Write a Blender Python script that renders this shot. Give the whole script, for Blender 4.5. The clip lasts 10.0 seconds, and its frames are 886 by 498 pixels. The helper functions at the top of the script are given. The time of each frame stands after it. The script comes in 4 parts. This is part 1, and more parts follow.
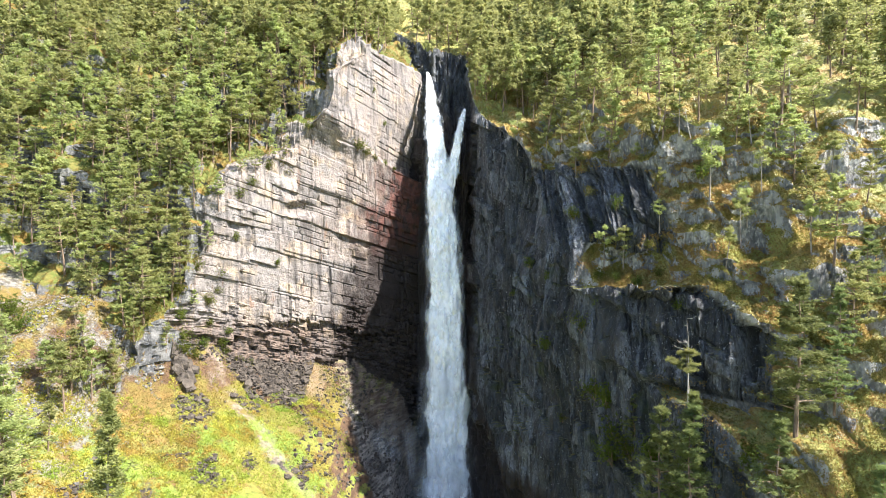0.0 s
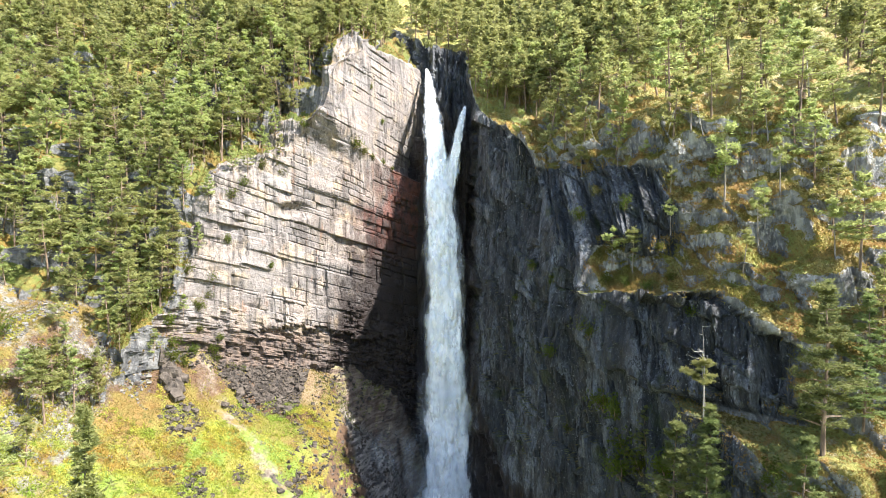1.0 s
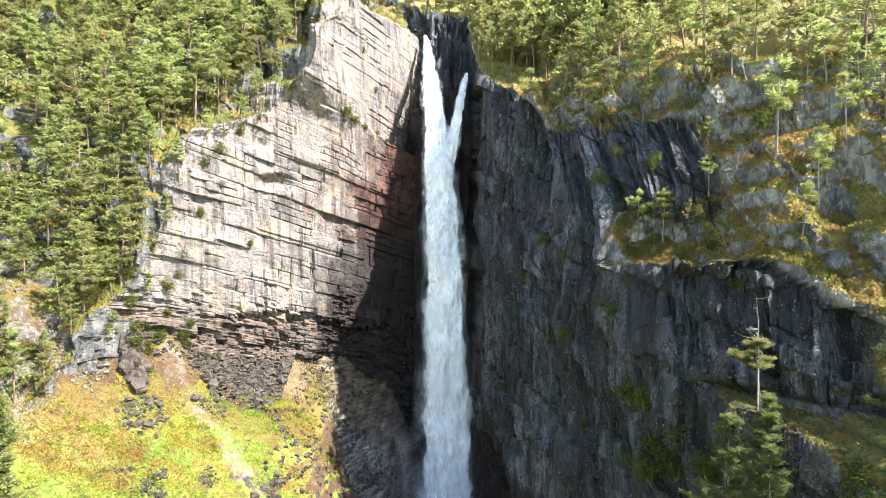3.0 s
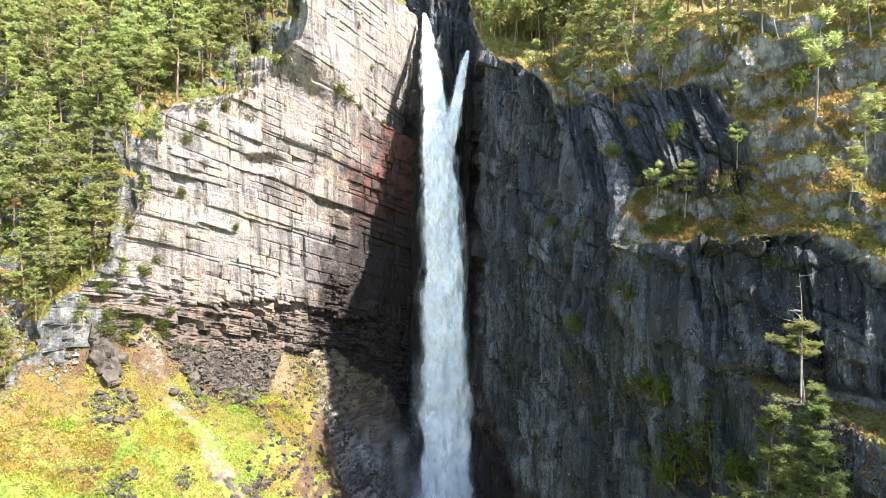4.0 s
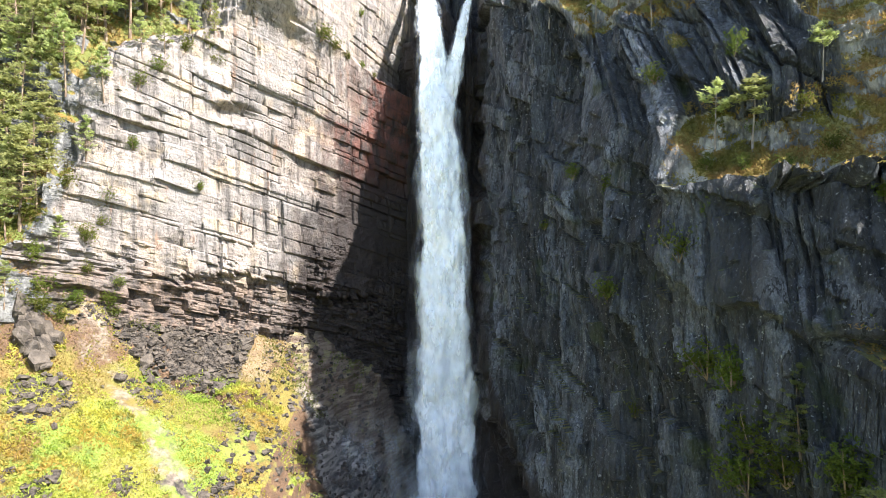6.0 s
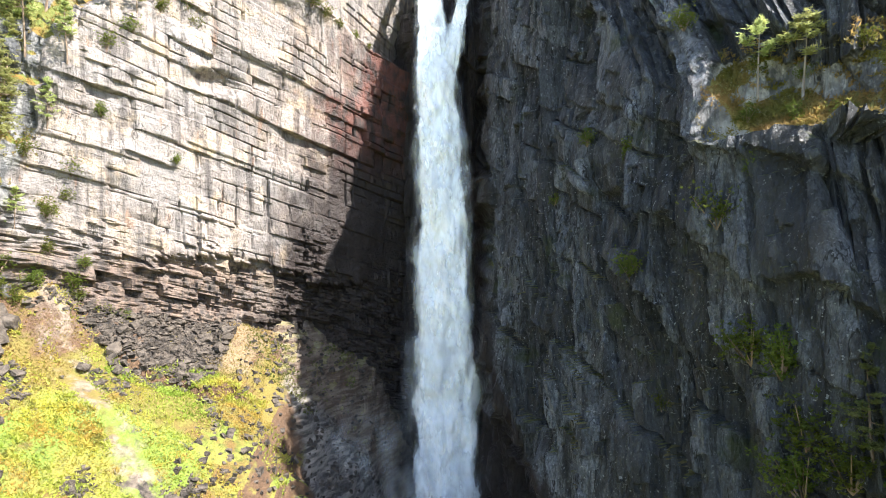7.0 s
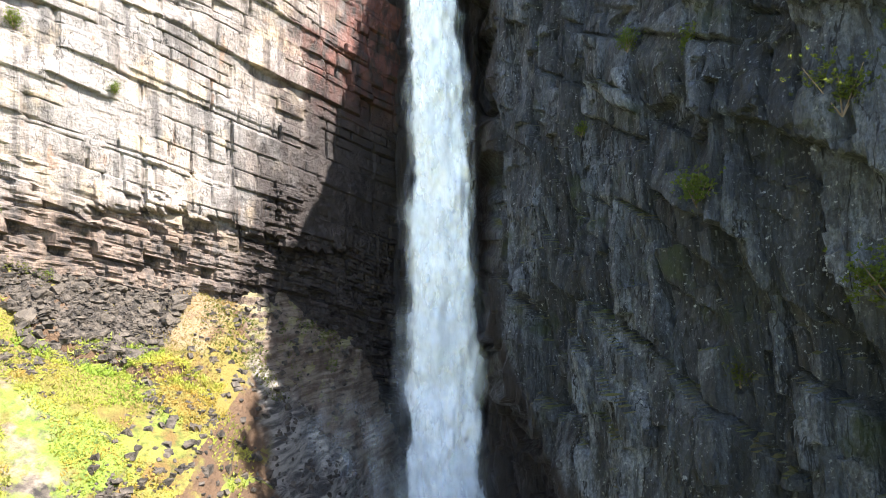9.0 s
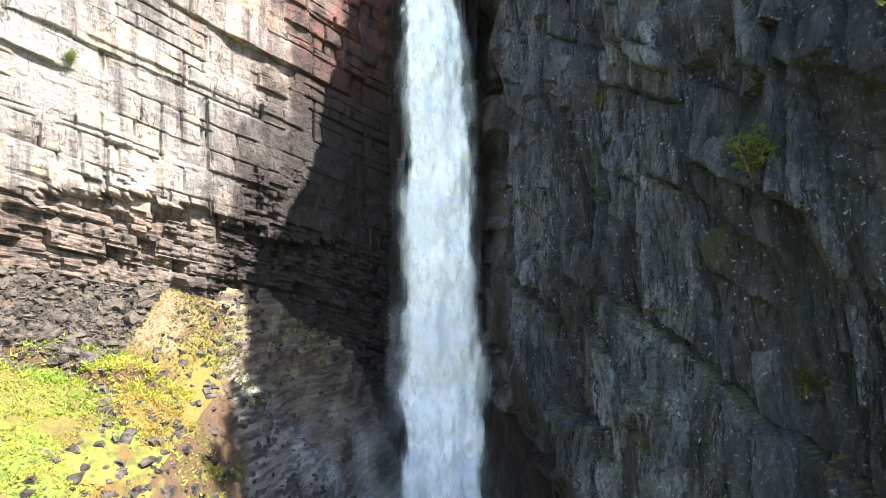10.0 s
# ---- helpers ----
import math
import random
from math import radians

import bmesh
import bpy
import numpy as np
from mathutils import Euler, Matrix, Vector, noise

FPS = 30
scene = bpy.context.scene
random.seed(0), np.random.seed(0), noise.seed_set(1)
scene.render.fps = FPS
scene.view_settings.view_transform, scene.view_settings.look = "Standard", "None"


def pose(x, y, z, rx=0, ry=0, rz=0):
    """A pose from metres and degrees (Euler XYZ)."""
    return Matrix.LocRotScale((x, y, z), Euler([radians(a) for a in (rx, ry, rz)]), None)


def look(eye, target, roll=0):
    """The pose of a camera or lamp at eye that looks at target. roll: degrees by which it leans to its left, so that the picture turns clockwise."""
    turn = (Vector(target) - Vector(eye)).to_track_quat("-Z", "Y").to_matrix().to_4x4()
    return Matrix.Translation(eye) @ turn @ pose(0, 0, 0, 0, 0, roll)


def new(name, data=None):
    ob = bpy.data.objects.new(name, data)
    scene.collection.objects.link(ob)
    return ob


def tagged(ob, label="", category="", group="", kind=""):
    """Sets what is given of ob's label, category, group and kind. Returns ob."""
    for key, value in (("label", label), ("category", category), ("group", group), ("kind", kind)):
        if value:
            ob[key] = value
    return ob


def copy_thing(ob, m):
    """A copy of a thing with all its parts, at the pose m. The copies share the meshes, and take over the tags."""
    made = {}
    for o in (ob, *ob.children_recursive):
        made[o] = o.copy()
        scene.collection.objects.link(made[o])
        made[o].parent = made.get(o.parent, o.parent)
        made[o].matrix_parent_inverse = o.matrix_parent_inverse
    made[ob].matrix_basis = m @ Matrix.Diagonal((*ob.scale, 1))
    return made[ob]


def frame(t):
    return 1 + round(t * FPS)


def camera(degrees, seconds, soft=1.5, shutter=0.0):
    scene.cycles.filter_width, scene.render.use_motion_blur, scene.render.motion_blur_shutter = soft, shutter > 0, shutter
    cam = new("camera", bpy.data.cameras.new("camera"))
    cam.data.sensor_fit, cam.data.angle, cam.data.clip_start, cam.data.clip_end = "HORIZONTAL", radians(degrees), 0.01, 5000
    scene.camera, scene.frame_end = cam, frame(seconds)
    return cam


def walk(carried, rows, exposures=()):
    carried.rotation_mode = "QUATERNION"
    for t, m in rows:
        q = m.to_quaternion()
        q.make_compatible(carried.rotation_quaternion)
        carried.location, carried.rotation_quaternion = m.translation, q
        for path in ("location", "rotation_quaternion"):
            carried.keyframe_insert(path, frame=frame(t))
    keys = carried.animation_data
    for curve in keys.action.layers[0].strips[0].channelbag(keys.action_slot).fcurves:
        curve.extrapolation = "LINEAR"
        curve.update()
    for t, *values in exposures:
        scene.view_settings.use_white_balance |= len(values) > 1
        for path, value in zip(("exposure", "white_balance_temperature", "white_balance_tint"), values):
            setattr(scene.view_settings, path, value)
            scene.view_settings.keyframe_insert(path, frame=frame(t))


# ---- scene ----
cam = camera(73.7, 10.0, soft=0.95)
PATH = [
    (0, (-0.772, -0.151, 49.435), (-0.76, 1.848, 49.382), 0.3),
    (0.5, (-0.672, 1.593, 49.601), (-0.662, 3.593, 49.548), 0.2),
    (1, (-0.661, 3.551, 49.674), (-0.65, 5.55, 49.622), 0.2),
    (1.5, (-0.612, 5.748, 49.095), (-0.603, 7.748, 49.043), 0.2),
    (2, (-0.57, 8.202, 48.064), (-0.56, 10.202, 48.012), 0.3),
    (2.5, (-0.384, 10.85, 46.976), (-0.378, 12.849, 46.924), 0.2),
    (4, (-0.107, 19.369, 43.559), (-0.101, 21.368, 43.509), 0.4),
    (4.5, (-0.063, 22.272, 42.464), (-0.057, 24.271, 42.411), 0.3),
    (5, (-0.108, 25.141, 41.369), (-0.101, 27.14, 41.315), 0.3),
    (5.5, (-0.259, 28.07, 40.202), (-0.246, 30.07, 40.148), 0.3),
    (7, (-0.057, 37.065, 36.678), (-0.046, 39.064, 36.624), 0.4),
    (7.5, (-0.005, 39.987, 35.476), (0.007, 41.986, 35.423), 0.4),
    (8, (-0.063, 42.804, 34.354), (-0.046, 44.803, 34.298), 0.5),
    (8.5, (-0.101, 45.633, 33.143), (-0.081, 47.632, 33.087), 0.4),
    (9, (-0.121, 48.504, 31.972), (-0.098, 50.503, 31.916), 0.4),
    (9.5, (-0.081, 51.423, 31.025), (-0.056, 53.422, 30.969), 0.4),
    (10, (-0.076, 54.286, 30.932), (-0.047, 56.285, 30.876), 0.3),
]
EXPOSURES = [(0.0, 1.76), (4.0, 1.98), (7.0, 2.03), (10.0, 2.28)]
walk(cam, [(t, look(eye, target, roll)) for t, eye, target, roll in PATH], EXPOSURES)

# ---- light ----
SUN = Vector((0.56, -0.245, 0.79)).normalized()
world = bpy.data.worlds.new("world")
scene.world = world
world.use_nodes = True
wn = world.node_tree.nodes
sky = wn.new("ShaderNodeTexSky")
sky.sky_type = "NISHITA"
sky.sun_disc = False
sky.sun_elevation = math.asin(SUN.z)
sky.sun_rotation = math.atan2(SUN.x, SUN.y)
wn["Background"].inputs["Strength"].default_value = 0.116
world.node_tree.links.new(sky.outputs["Color"], wn["Background"].inputs["Color"])
sun_data = bpy.data.lights.new("sun", "SUN")
sun_data.energy = 5.0
sun_data.angle = radians(0.5)
sun_data.color = (1.0, 0.955, 0.905)
sun_lamp = new("sun", sun_data)
sun_lamp.matrix_world = look(SUN * 200, (0, 0, 0))


# ---- noise in numpy ----
def rnd(*ints):
    """A random number from 0 to 1 for each lattice cell."""
    h = np.uint32(374761393)
    with np.errstate(over="ignore"):
        for k, n in enumerate(ints):
            n = np.asarray(n).astype(np.int64).astype(np.uint32)
            h = (h ^ (n * np.uint32(2654435761 + 40503 * k))) * np.uint32(2246822519)
            h = h ^ (h >> np.uint32(15))
        h = h * np.uint32(3266489917)
        h = h ^ (h >> np.uint32(13))
    return h.astype(np.float64) / 4294967295.0


def vnoise(x, y, z, seed=0):
    """Smooth noise from -1 to 1."""
    i, j, k = np.floor(x), np.floor(y), np.floor(z)
    u, v, w = x - i, y - j, z - k
    u, v, w = (q * q * (3 - 2 * q) for q in (u, v, w))
    total = 0
    for a in (0, 1):
        for b in (0, 1):
            for c in (0, 1):
                wt = (u if a else 1 - u) * (v if b else 1 - v) * (w if c else 1 - w)
                total = total + wt * rnd(i + a, j + b, k + c, seed)
    return total * 2 - 1


def fbm(x, y, z, octaves=4, seed=0):
    total, amp = 0, 1.0
    for o in range(octaves):
        total = total + amp * vnoise(x, y, z, seed + o)
        x, y, z, amp = x * 2.03, y * 2.03, z * 2.03, amp * 0.5
    return total


def smooth(q):
    q = np.clip(q, 0, 1)
    return q * q * (3 - 2 * q)


def blocks(a, b, la, lb, seed):
    """Broken courses of rock: a random value for each block, one for its course, and the distance to its edges."""
    v = b / lb
    k = np.floor(v)
    thick = rnd(np.floor(k / 2), seed) > 0.55
    k = np.where(thick, np.floor(k / 2) * 2, k)
    fv = np.where(thick, (v - k) / 2, v - k)
    hv = np.where(thick, 2 * lb, lb)
    width = la * (0.55 + 1.1 * rnd(k, seed + 1))
    u = a / width + 17 * rnd(k, seed + 2)
    m = np.floor(u)
    wide = rnd(np.floor(m / 2), k, seed + 3) > 0.5
    m = np.where(wide, np.floor(m / 2) * 2, m)
    wv = np.where(wide, 2 * width, width)
    fu = np.where(wide, (u - m) / 2, u - m)
    edge_v = np.minimum(fv, 1 - fv) * hv
    edge_u = np.minimum(fu, 1 - fu) * wv
    tilt = (rnd(m, k, seed + 6) - 0.5) * (fu - 0.5) * np.minimum(wv, 6) + (rnd(m, k, seed + 7) - 0.5) * (fv - 0.5) * np.minimum(hv, 6)
    return rnd(m, k, seed + 4), rnd(k, seed + 5), edge_u, edge_v, tilt


# ---- the lie of the land ----
def terrace(z, warp, period, hard):
    q = z / period + warp
    k = np.floor(q)
    f = q - k
    g = np.where(f < 0.62, 0.18 * f / 0.62, 0.18 + 0.82 * smooth((f - 0.62) / 0.38))
    return ((k + f + hard * (g - f)) - warp) * period


def wall_line(x):
    """How far back the foot of the pale wall lies."""
    return 100.5 + 0.87 * (x + 30)


def left_depth(x, z):
    """How far back the rock of the left bank lies."""
    wall = wall_line(x) + 0.05 * (z - 45)
    # the smooth upper slab stands back above a mossy ledge that dips towards the falls
    ledge = z + 0.42 * (x + 16) - 65.0
    slab = np.where(x > -18.8, 106.5 + 1.95 * (x + 18.8), 106.5 + 0.85 * (x + 18.8)) + 0.04 * (z - 68)
    slab = slab + 6.0 * smooth((z - 78) / 6) * np.maximum(0, x + 5.5)
    wall = wall + (slab - wall) * np.where(slab > wall, smooth(ledge / 0.8), smooth((ledge + 3) / 7))
    roof = 33.4 - 0.26 * (x + 25) + 0.9 * np.round(2.0 * fbm(x / 3, 0 * x, 0 * x, 3, 19)) / 2.0
    wall = wall + 1.3 * smooth((roof - z) / 0.7) * smooth((x + 33) / 3.0) * smooth((-6 - x) / 8)
    wall = wall - 1.1 * np.maximum(0, -39.0 - x + 2.0 * fbm(z / 8, 0 * z, 0 * z, 3, 6))
    warp = 0.9 * fbm(x / 26, z / 30, 0 * x, 3, 11)
    zt = terrace(z, warp, 9.0, 0.55)
    zt = terrace(zt, 0.9 * fbm(x / 9, z / 12, 0 * x + 2, 3, 12), 3.2, 0.55)
    edge = zt - 1.2 * fbm(x / 3.5, z / 9, 0 * x, 3, 7) - 8.0 * smooth((x + 24) / 6)
    hill = 93 + 0.62 * (edge - 47) + 0.5 * np.maximum(0, edge - 74)
    hill = hill + 2.6 * fbm(x / 14, z / 14, 0 * x + 3, 4, 5)
    # the rim, where the land lies back
    over = np.maximum(0, z - 84.8 - 0.7 * fbm(x / 3, 0 * x, 0 * x, 3, 13) - 0.25 * np.maximum(0, -9 - x))
    y = np.maximum(wall, hill)
    rocky = np.maximum(smooth((wall - hill) / 2.0 + 0.5), 0.6 * smooth((wall - hill + 7 + 3 * fbm(x / 5, z / 5, 0 * x, 3, 15)) / 4) * smooth((z - 44) / 6)) * smooth((x + 40.5 + 1.5 * fbm(z / 4, x / 4, 0 * x, 3, 14)) / 2.0) * (1 - smooth((over - 0.3) / 0.8) * smooth((x + 26) / 4))
    return y + 2.2 * over * smooth((x + 26) / 4), rocky


def right_depth(x, z):
    """How far back the rock of the right bank lies."""
    wall = 114 - 2.4 * (x - 2.5) + 0.22 * (z - 38)
    lower = 14 + 2.6 * np.maximum(0, 9 - x) - 0.5 * np.maximum(0, x - 9) + 1.0 * fbm(x / 2.5, 0 * x, 0 * x, 3, 29)
    wall = wall + 9.0 * smooth((lower - z) / 2.5) * smooth((20 - x) / 6)
    back = 120.5 + 0.67 * np.clip(z - 66, 0, 60) + 1.2 * np.maximum(0, -2 - x)
    slot = 120 - 1.56 * (np.minimum(x, 4.8) - 4.8)
    chamber = np.maximum(back, np.where(z > 70, slot, 0))
    rim = smooth((5.6 + 0.5 * fbm(z / 7, 0 * z, 0 * z, 3, 8) - x) / 0.9)
    wall = wall * (1 - rim) + np.maximum(chamber, 0) * rim
    warp = -0.157 + 0.28 * fbm(x / 15, z / 30, 0 * x, 4, 21) + 0.35 * smooth((x - 34) / 12) * fbm(x / 9, z / 14, 0 * x, 3, 22)
    warp = warp + 0.020 * (x - 24) + 0.22 * fbm(x / 6, z / 12, 0 * x, 3, 24)
    warp = warp + (-0.10 - warp) * smooth((26.5 - x) / 3) * smooth((54 - z) / 3)
    zt = terrace(z, warp, 11.5, 0.05 + 0.30 * smooth(0.4 + 1.3 * fbm(x / 9, z / 9, 0 * x, 3, 23)))
    ease = 1 - 0.8 * np.maximum(smooth((z - 64) / 6), smooth((x - 29) / 4) * smooth((48 - z) / 4))
    zt = z + (zt - z) * ease
    h = np.where(x < 34, 0.6 * (34 - x) + 1.1 * np.maximum(0, 24 - x), 0.3 * (34 - x))
    h = np.minimum(h, 20) * (1 - 0.35 * smooth((z - 70) / 20))
    hill = 74 + (zt - 62) / np.where(zt < 62, 1.4, 0.57) + h
    hill = hill + 4.0 * fbm(x / 18, z / 18, 0 * x + 9, 3, 25) * smooth((x - 24) / 8)
    y, rocky = np.maximum(wall, hill), smooth((wall - hill) / 2.5 + 0.5)
    # the steep grey face that turns towards the valley, above a wooded shelf
    brow = 44.2 + 1.5 * fbm(x / 2.5, 0 * x, 0 * x, 3, 26) - 0.9 * np.maximum(0, x - 28)
    face = 69.4 - 1.13 * (x - 22) + 0.30 * (z - 37)
    shelf = 59.2 - 1.5 * (x - 24.7) + (z - 33) / 1.3
    face = shelf + (face - shelf) * np.maximum(smooth((z - 31.0 - 0.6 * fbm(x / 2, 0 * x, 0 * x, 3, 30)) / 1.2), smooth((23.9 - x) / 0.7))
    side = smooth((x - 20.5) / 1.5) * smooth((brow - z) / 1.0) * smooth((33.5 - x) / 2.5)
    y = y + (np.maximum(face, wall) - y) * side
    rocky = np.maximum(rocky, side * np.where(x > 23.2, smooth((z - 32.0) / 1.2), 1.0))
    # bare dark rock between the bank and the wooded rim
    bare = smooth((x - 10) / 3) * smooth((28 - x) / 3) * smooth((60 - 0.15 * (x - 13) + 2.5 * fbm(x / 4, z / 5, 0 * x, 3, 34) - z) / 2.0)
    rocky = np.maximum(rocky, 0.85 * bare)
    # the mossy bank above the rim, where the small pines stand
    foot = 43.4 + 0.8 * fbm(x / 3, 0 * x, 0 * x, 3, 27) + 0.12 * (x - 21)
    mask = smooth((x - 18.2) / 1.6) * smooth((28.5 - x) / 5) * (z > foot)
    bank = 72.6 - 0.85 * (x - 20.4) + 1.25 * np.clip(z - foot, 0, 3.6 + 1.2 * fbm(x / 4, 0 * x + 3, 0 * x, 2, 28))
    y = np.where(bank > y, y + (bank - y) * mask, y)
    return y, rocky * (1 - mask * (z < foot + 4.5 + 1.5 * fbm(x / 2.5, 0 * x + 5, 0 * x, 3, 38)))


def ground_height(x, y):
    """The height of the slope at the foot of the falls and of the valley floor."""
    z = 23 - 0.58 * (x + 31) + 0.33 * (y - 88.4) - 1.0 * np.maximum(0, x + 17) - 1.6 * np.maximum(0, x + 9)
    slab = terrace(z, 0.6 * fbm(x / 9, y / 9, 0 * x, 3, 33), 2.4, 0.75)
    z = np.where(x > -30, z + (slab - z) * smooth((x + 17) / 3), z)
    z = z + 1.6 * fbm(x / 14, y / 14, 0 * x, 3, 31) + 0.5 * fbm(x / 3, y / 3, 0 * x, 3, 35)
    v, c, eu, ev, t = blocks(x + 0.35 * y, y - 0.45 * x, 2.6, 1.5, 301)
    z = z + (0.9 * (v - 0.5) + 0.2 * t - 0.3 * (ev < 0.12)) * smooth((x + 0.6 * (y - 94) + 12.8) / 1.5)
    gap = wall_line(x) - y
    z = z + smooth((9 - gap) / 9) * (2.4 + 0.35 * np.clip(-29 - x, 0, 6) + 0.75 * np.clip(x + 16, 0, 10)) * smooth((x + 60) / 8) * smooth((2 - x) / 5)
    brink = 93.2 + 0.35 * (x + 28) + 1.6 * fbm(x / 4, 0 * x, 0 * x, 3, 39)
    z = z + 1.1 * (smooth((y - brink) / 0.5) - smooth((y - brink) / 7)) * smooth((x + 32) / 2) * smooth((-19 - x) / 2)
    spur = 22 * smooth((x - 13) / 9) * smooth((y - 25) / 15) * smooth((71 - y) / 9)
    z = np.maximum(z, spur + 0.8 * fbm(x / 6, y / 6, 0 * x, 3, 37))
    floor = -0.06 * np.maximum(0, 60 - y) + 0.8 * fbm(x / 9, y / 9, 0 * x, 3, 41)
    low = np.maximum(z, floor)
    far = smooth((np.maximum(abs(x) - 90, -y - 60)) / 60)
    return low * (1 - far) + far * (np.minimum(low, 40) * 0.6)


def grid_normals(p):
    du = np.gradient(p, axis=1)
    dv = np.gradient(p, axis=0)
    n = np.cross(du, dv)
    return n / (np.linalg.norm(n, axis=2, keepdims=True) + 1e-9)


def grid_mesh(name, p, mats, facet=True):
    rows, cols = p.shape[:2]
    me = bpy.data.meshes.new(name)
    idx = np.arange(rows * cols).reshape(rows, cols)
    quads = np.stack((idx[:-1, :-1], idx[:-1, 1:], idx[1:, 1:], idx[1:, :-1]), axis=-1).reshape(-1)
    count = len(quads) // 4
    me.vertices.add(rows * cols)
    me.vertices.foreach_set("co", p.reshape(-1).astype(np.float32))
    me.loops.add(len(quads))
    me.loops.foreach_set("vertex_index", quads.astype(np.int32))
    me.polygons.add(count)
    me.polygons.foreach_set("loop_start", np.arange(0, len(quads), 4, dtype=np.int32))
    me.update(calc_edges=True)
    me.polygons.foreach_set("use_smooth", np.full(count, not facet))
    for m in mats:
        me.materials.append(m)
    return me


def tri_mesh(name, verts, tris, mat, facet=True):
    me = bpy.data.meshes.new(name)
    verts, tris = np.asarray(verts, np.float32), np.asarray(tris, np.int32)
    me.vertices.add(len(verts))
    me.vertices.foreach_set("co", verts.reshape(-1))
    me.loops.add(len(tris) * 3)
    me.loops.foreach_set("vertex_index", tris.reshape(-1))
    me.polygons.add(len(tris))
    me.polygons.foreach_set("loop_start", np.arange(0, len(tris) * 3, 3, dtype=np.int32))
    me.update(calc_edges=True)
    me.polygons.foreach_set("use_smooth", np.full(len(tris), not facet))
    me.materials.append(mat)
    return me


def steps(*stretches):
    """Grid lines from stretches of (start, end, step)."""
    out = [np.arange(a, b, s) for a, b, s in stretches]
    return np.concatenate(out)


# ---- materials ----
class Nodes:
    """A short way to write node trees."""

    def __init__(self, name):
        self.mat = bpy.data.materials.new(name)
        self.mat.use_nodes = True
        self.tree = self.mat.node_tree
        self.bsdf = self.tree.nodes["Principled BSDF"]
        self.out = self.tree.nodes["Material Output"]
        self.coord = self.add("ShaderNodeTexCoord").outputs["Object"]

    def add(self, kind, **settings):
        node = self.tree.nodes.new(kind)
        for key, value in settings.items():
            setattr(node, key, value)
        return node

    def link(self, a, b):
        self.tree.links.new(a, b)

    def put(self, socket, value):
        if isinstance(value, (int, float, tuple)):
            socket.default_value = value
        else:
            self.link(value, socket)

    def noise(self, scale, stretch=(1, 1, 1), detail=4.0, rough=0.55, turn=(0, 0, 0), shift=(0, 0, 0)):
        mp = self.add("ShaderNodeMapping")
        mp.inputs["Scale"].default_value = stretch
        mp.inputs["Rotation"].default_value = turn
        mp.inputs["Location"].default_value = shift
        self.link(self.coord, mp.inputs["Vector"])
        n = self.add("ShaderNodeTexNoise")
        n.inputs["Scale"].default_value = scale
        n.inputs["Detail"].default_value = detail
        n.inputs["Roughness"].default_value = rough
        self.link(mp.outputs["Vector"], n.inputs["Vector"])
        return n.outputs["Fac"]

    def ramp(self, fac, lo, hi, a=0.0, b=1.0):
        r = self.add("ShaderNodeMapRange")
        r.interpolation_type = "SMOOTHSTEP"
        for key, v in zip(("From Min", "From Max", "To Min", "To Max"), (lo, hi, a, b)):
            r.inputs[key].default_value = v
        self.link(fac, r.inputs["Value"])
        return r.outputs["Result"]

    def math(self, op, a, b=0.0):
        m = self.add("ShaderNodeMath", operation=op)
        self.put(m.inputs[0], a)
        self.put(m.inputs[1], b)
        return m.outputs[0]

    def mix(self, fac, a, b, blend="MIX"):
        m = self.add("ShaderNodeMix", data_type="RGBA", blend_type=blend)
        self.put(m.inputs[0], fac)
        self.put(m.inputs[6], a if not (isinstance(a, tuple) and len(a) == 3) else (*a, 1))
        self.put(m.inputs[7], b if not (isinstance(b, tuple) and len(b) == 3) else (*b, 1))
        return m.outputs[2]

    def axis(self, name):
        s = self.add("ShaderNodeSeparateXYZ")
        self.link(self.coord, s.inputs[0])
        return s.outputs[name]

    def attribute(self, name):
        return self.add("ShaderNodeAttribute", attribute_name=name).outputs["Fac"]

    def normal_z(self):
        g = self.add("ShaderNodeNewGeometry")
        s = self.add("ShaderNodeSeparateXYZ")
        self.link(g.outputs["Normal"], s.inputs[0])
        return s.outputs["Z"]

    def cracks(self, scale, stretch, width, shift=(0, 0, 0)):
        q = self.math("ABSOLUTE", self.math("SUBTRACT", self.noise(scale, stretch, detail=5, rough=0.6, shift=shift), 0.5))
        return self.ramp(q, width, width * 0.3)

    def bump(self, height, strength, distance):
        b = self.add("ShaderNodeBump")
        b.inputs["Strength"].default_value = strength
        b.inputs["Distance"].default_value = distance
        self.link(height, b.inputs["Height"])
        self.link(b.outputs["Normal"], self.bsdf.inputs["Normal"])

    def finish(self, color, rough=0.8, spec=0.3):
        self.put(self.bsdf.inputs["Base Color"], color if not (isinstance(color, tuple) and len(color) == 3) else (*color, 1))
        self.put(self.bsdf.inputs["Roughness"], rough)
        self.bsdf.inputs["Specular IOR Level"].default_value = spec
        return self.mat


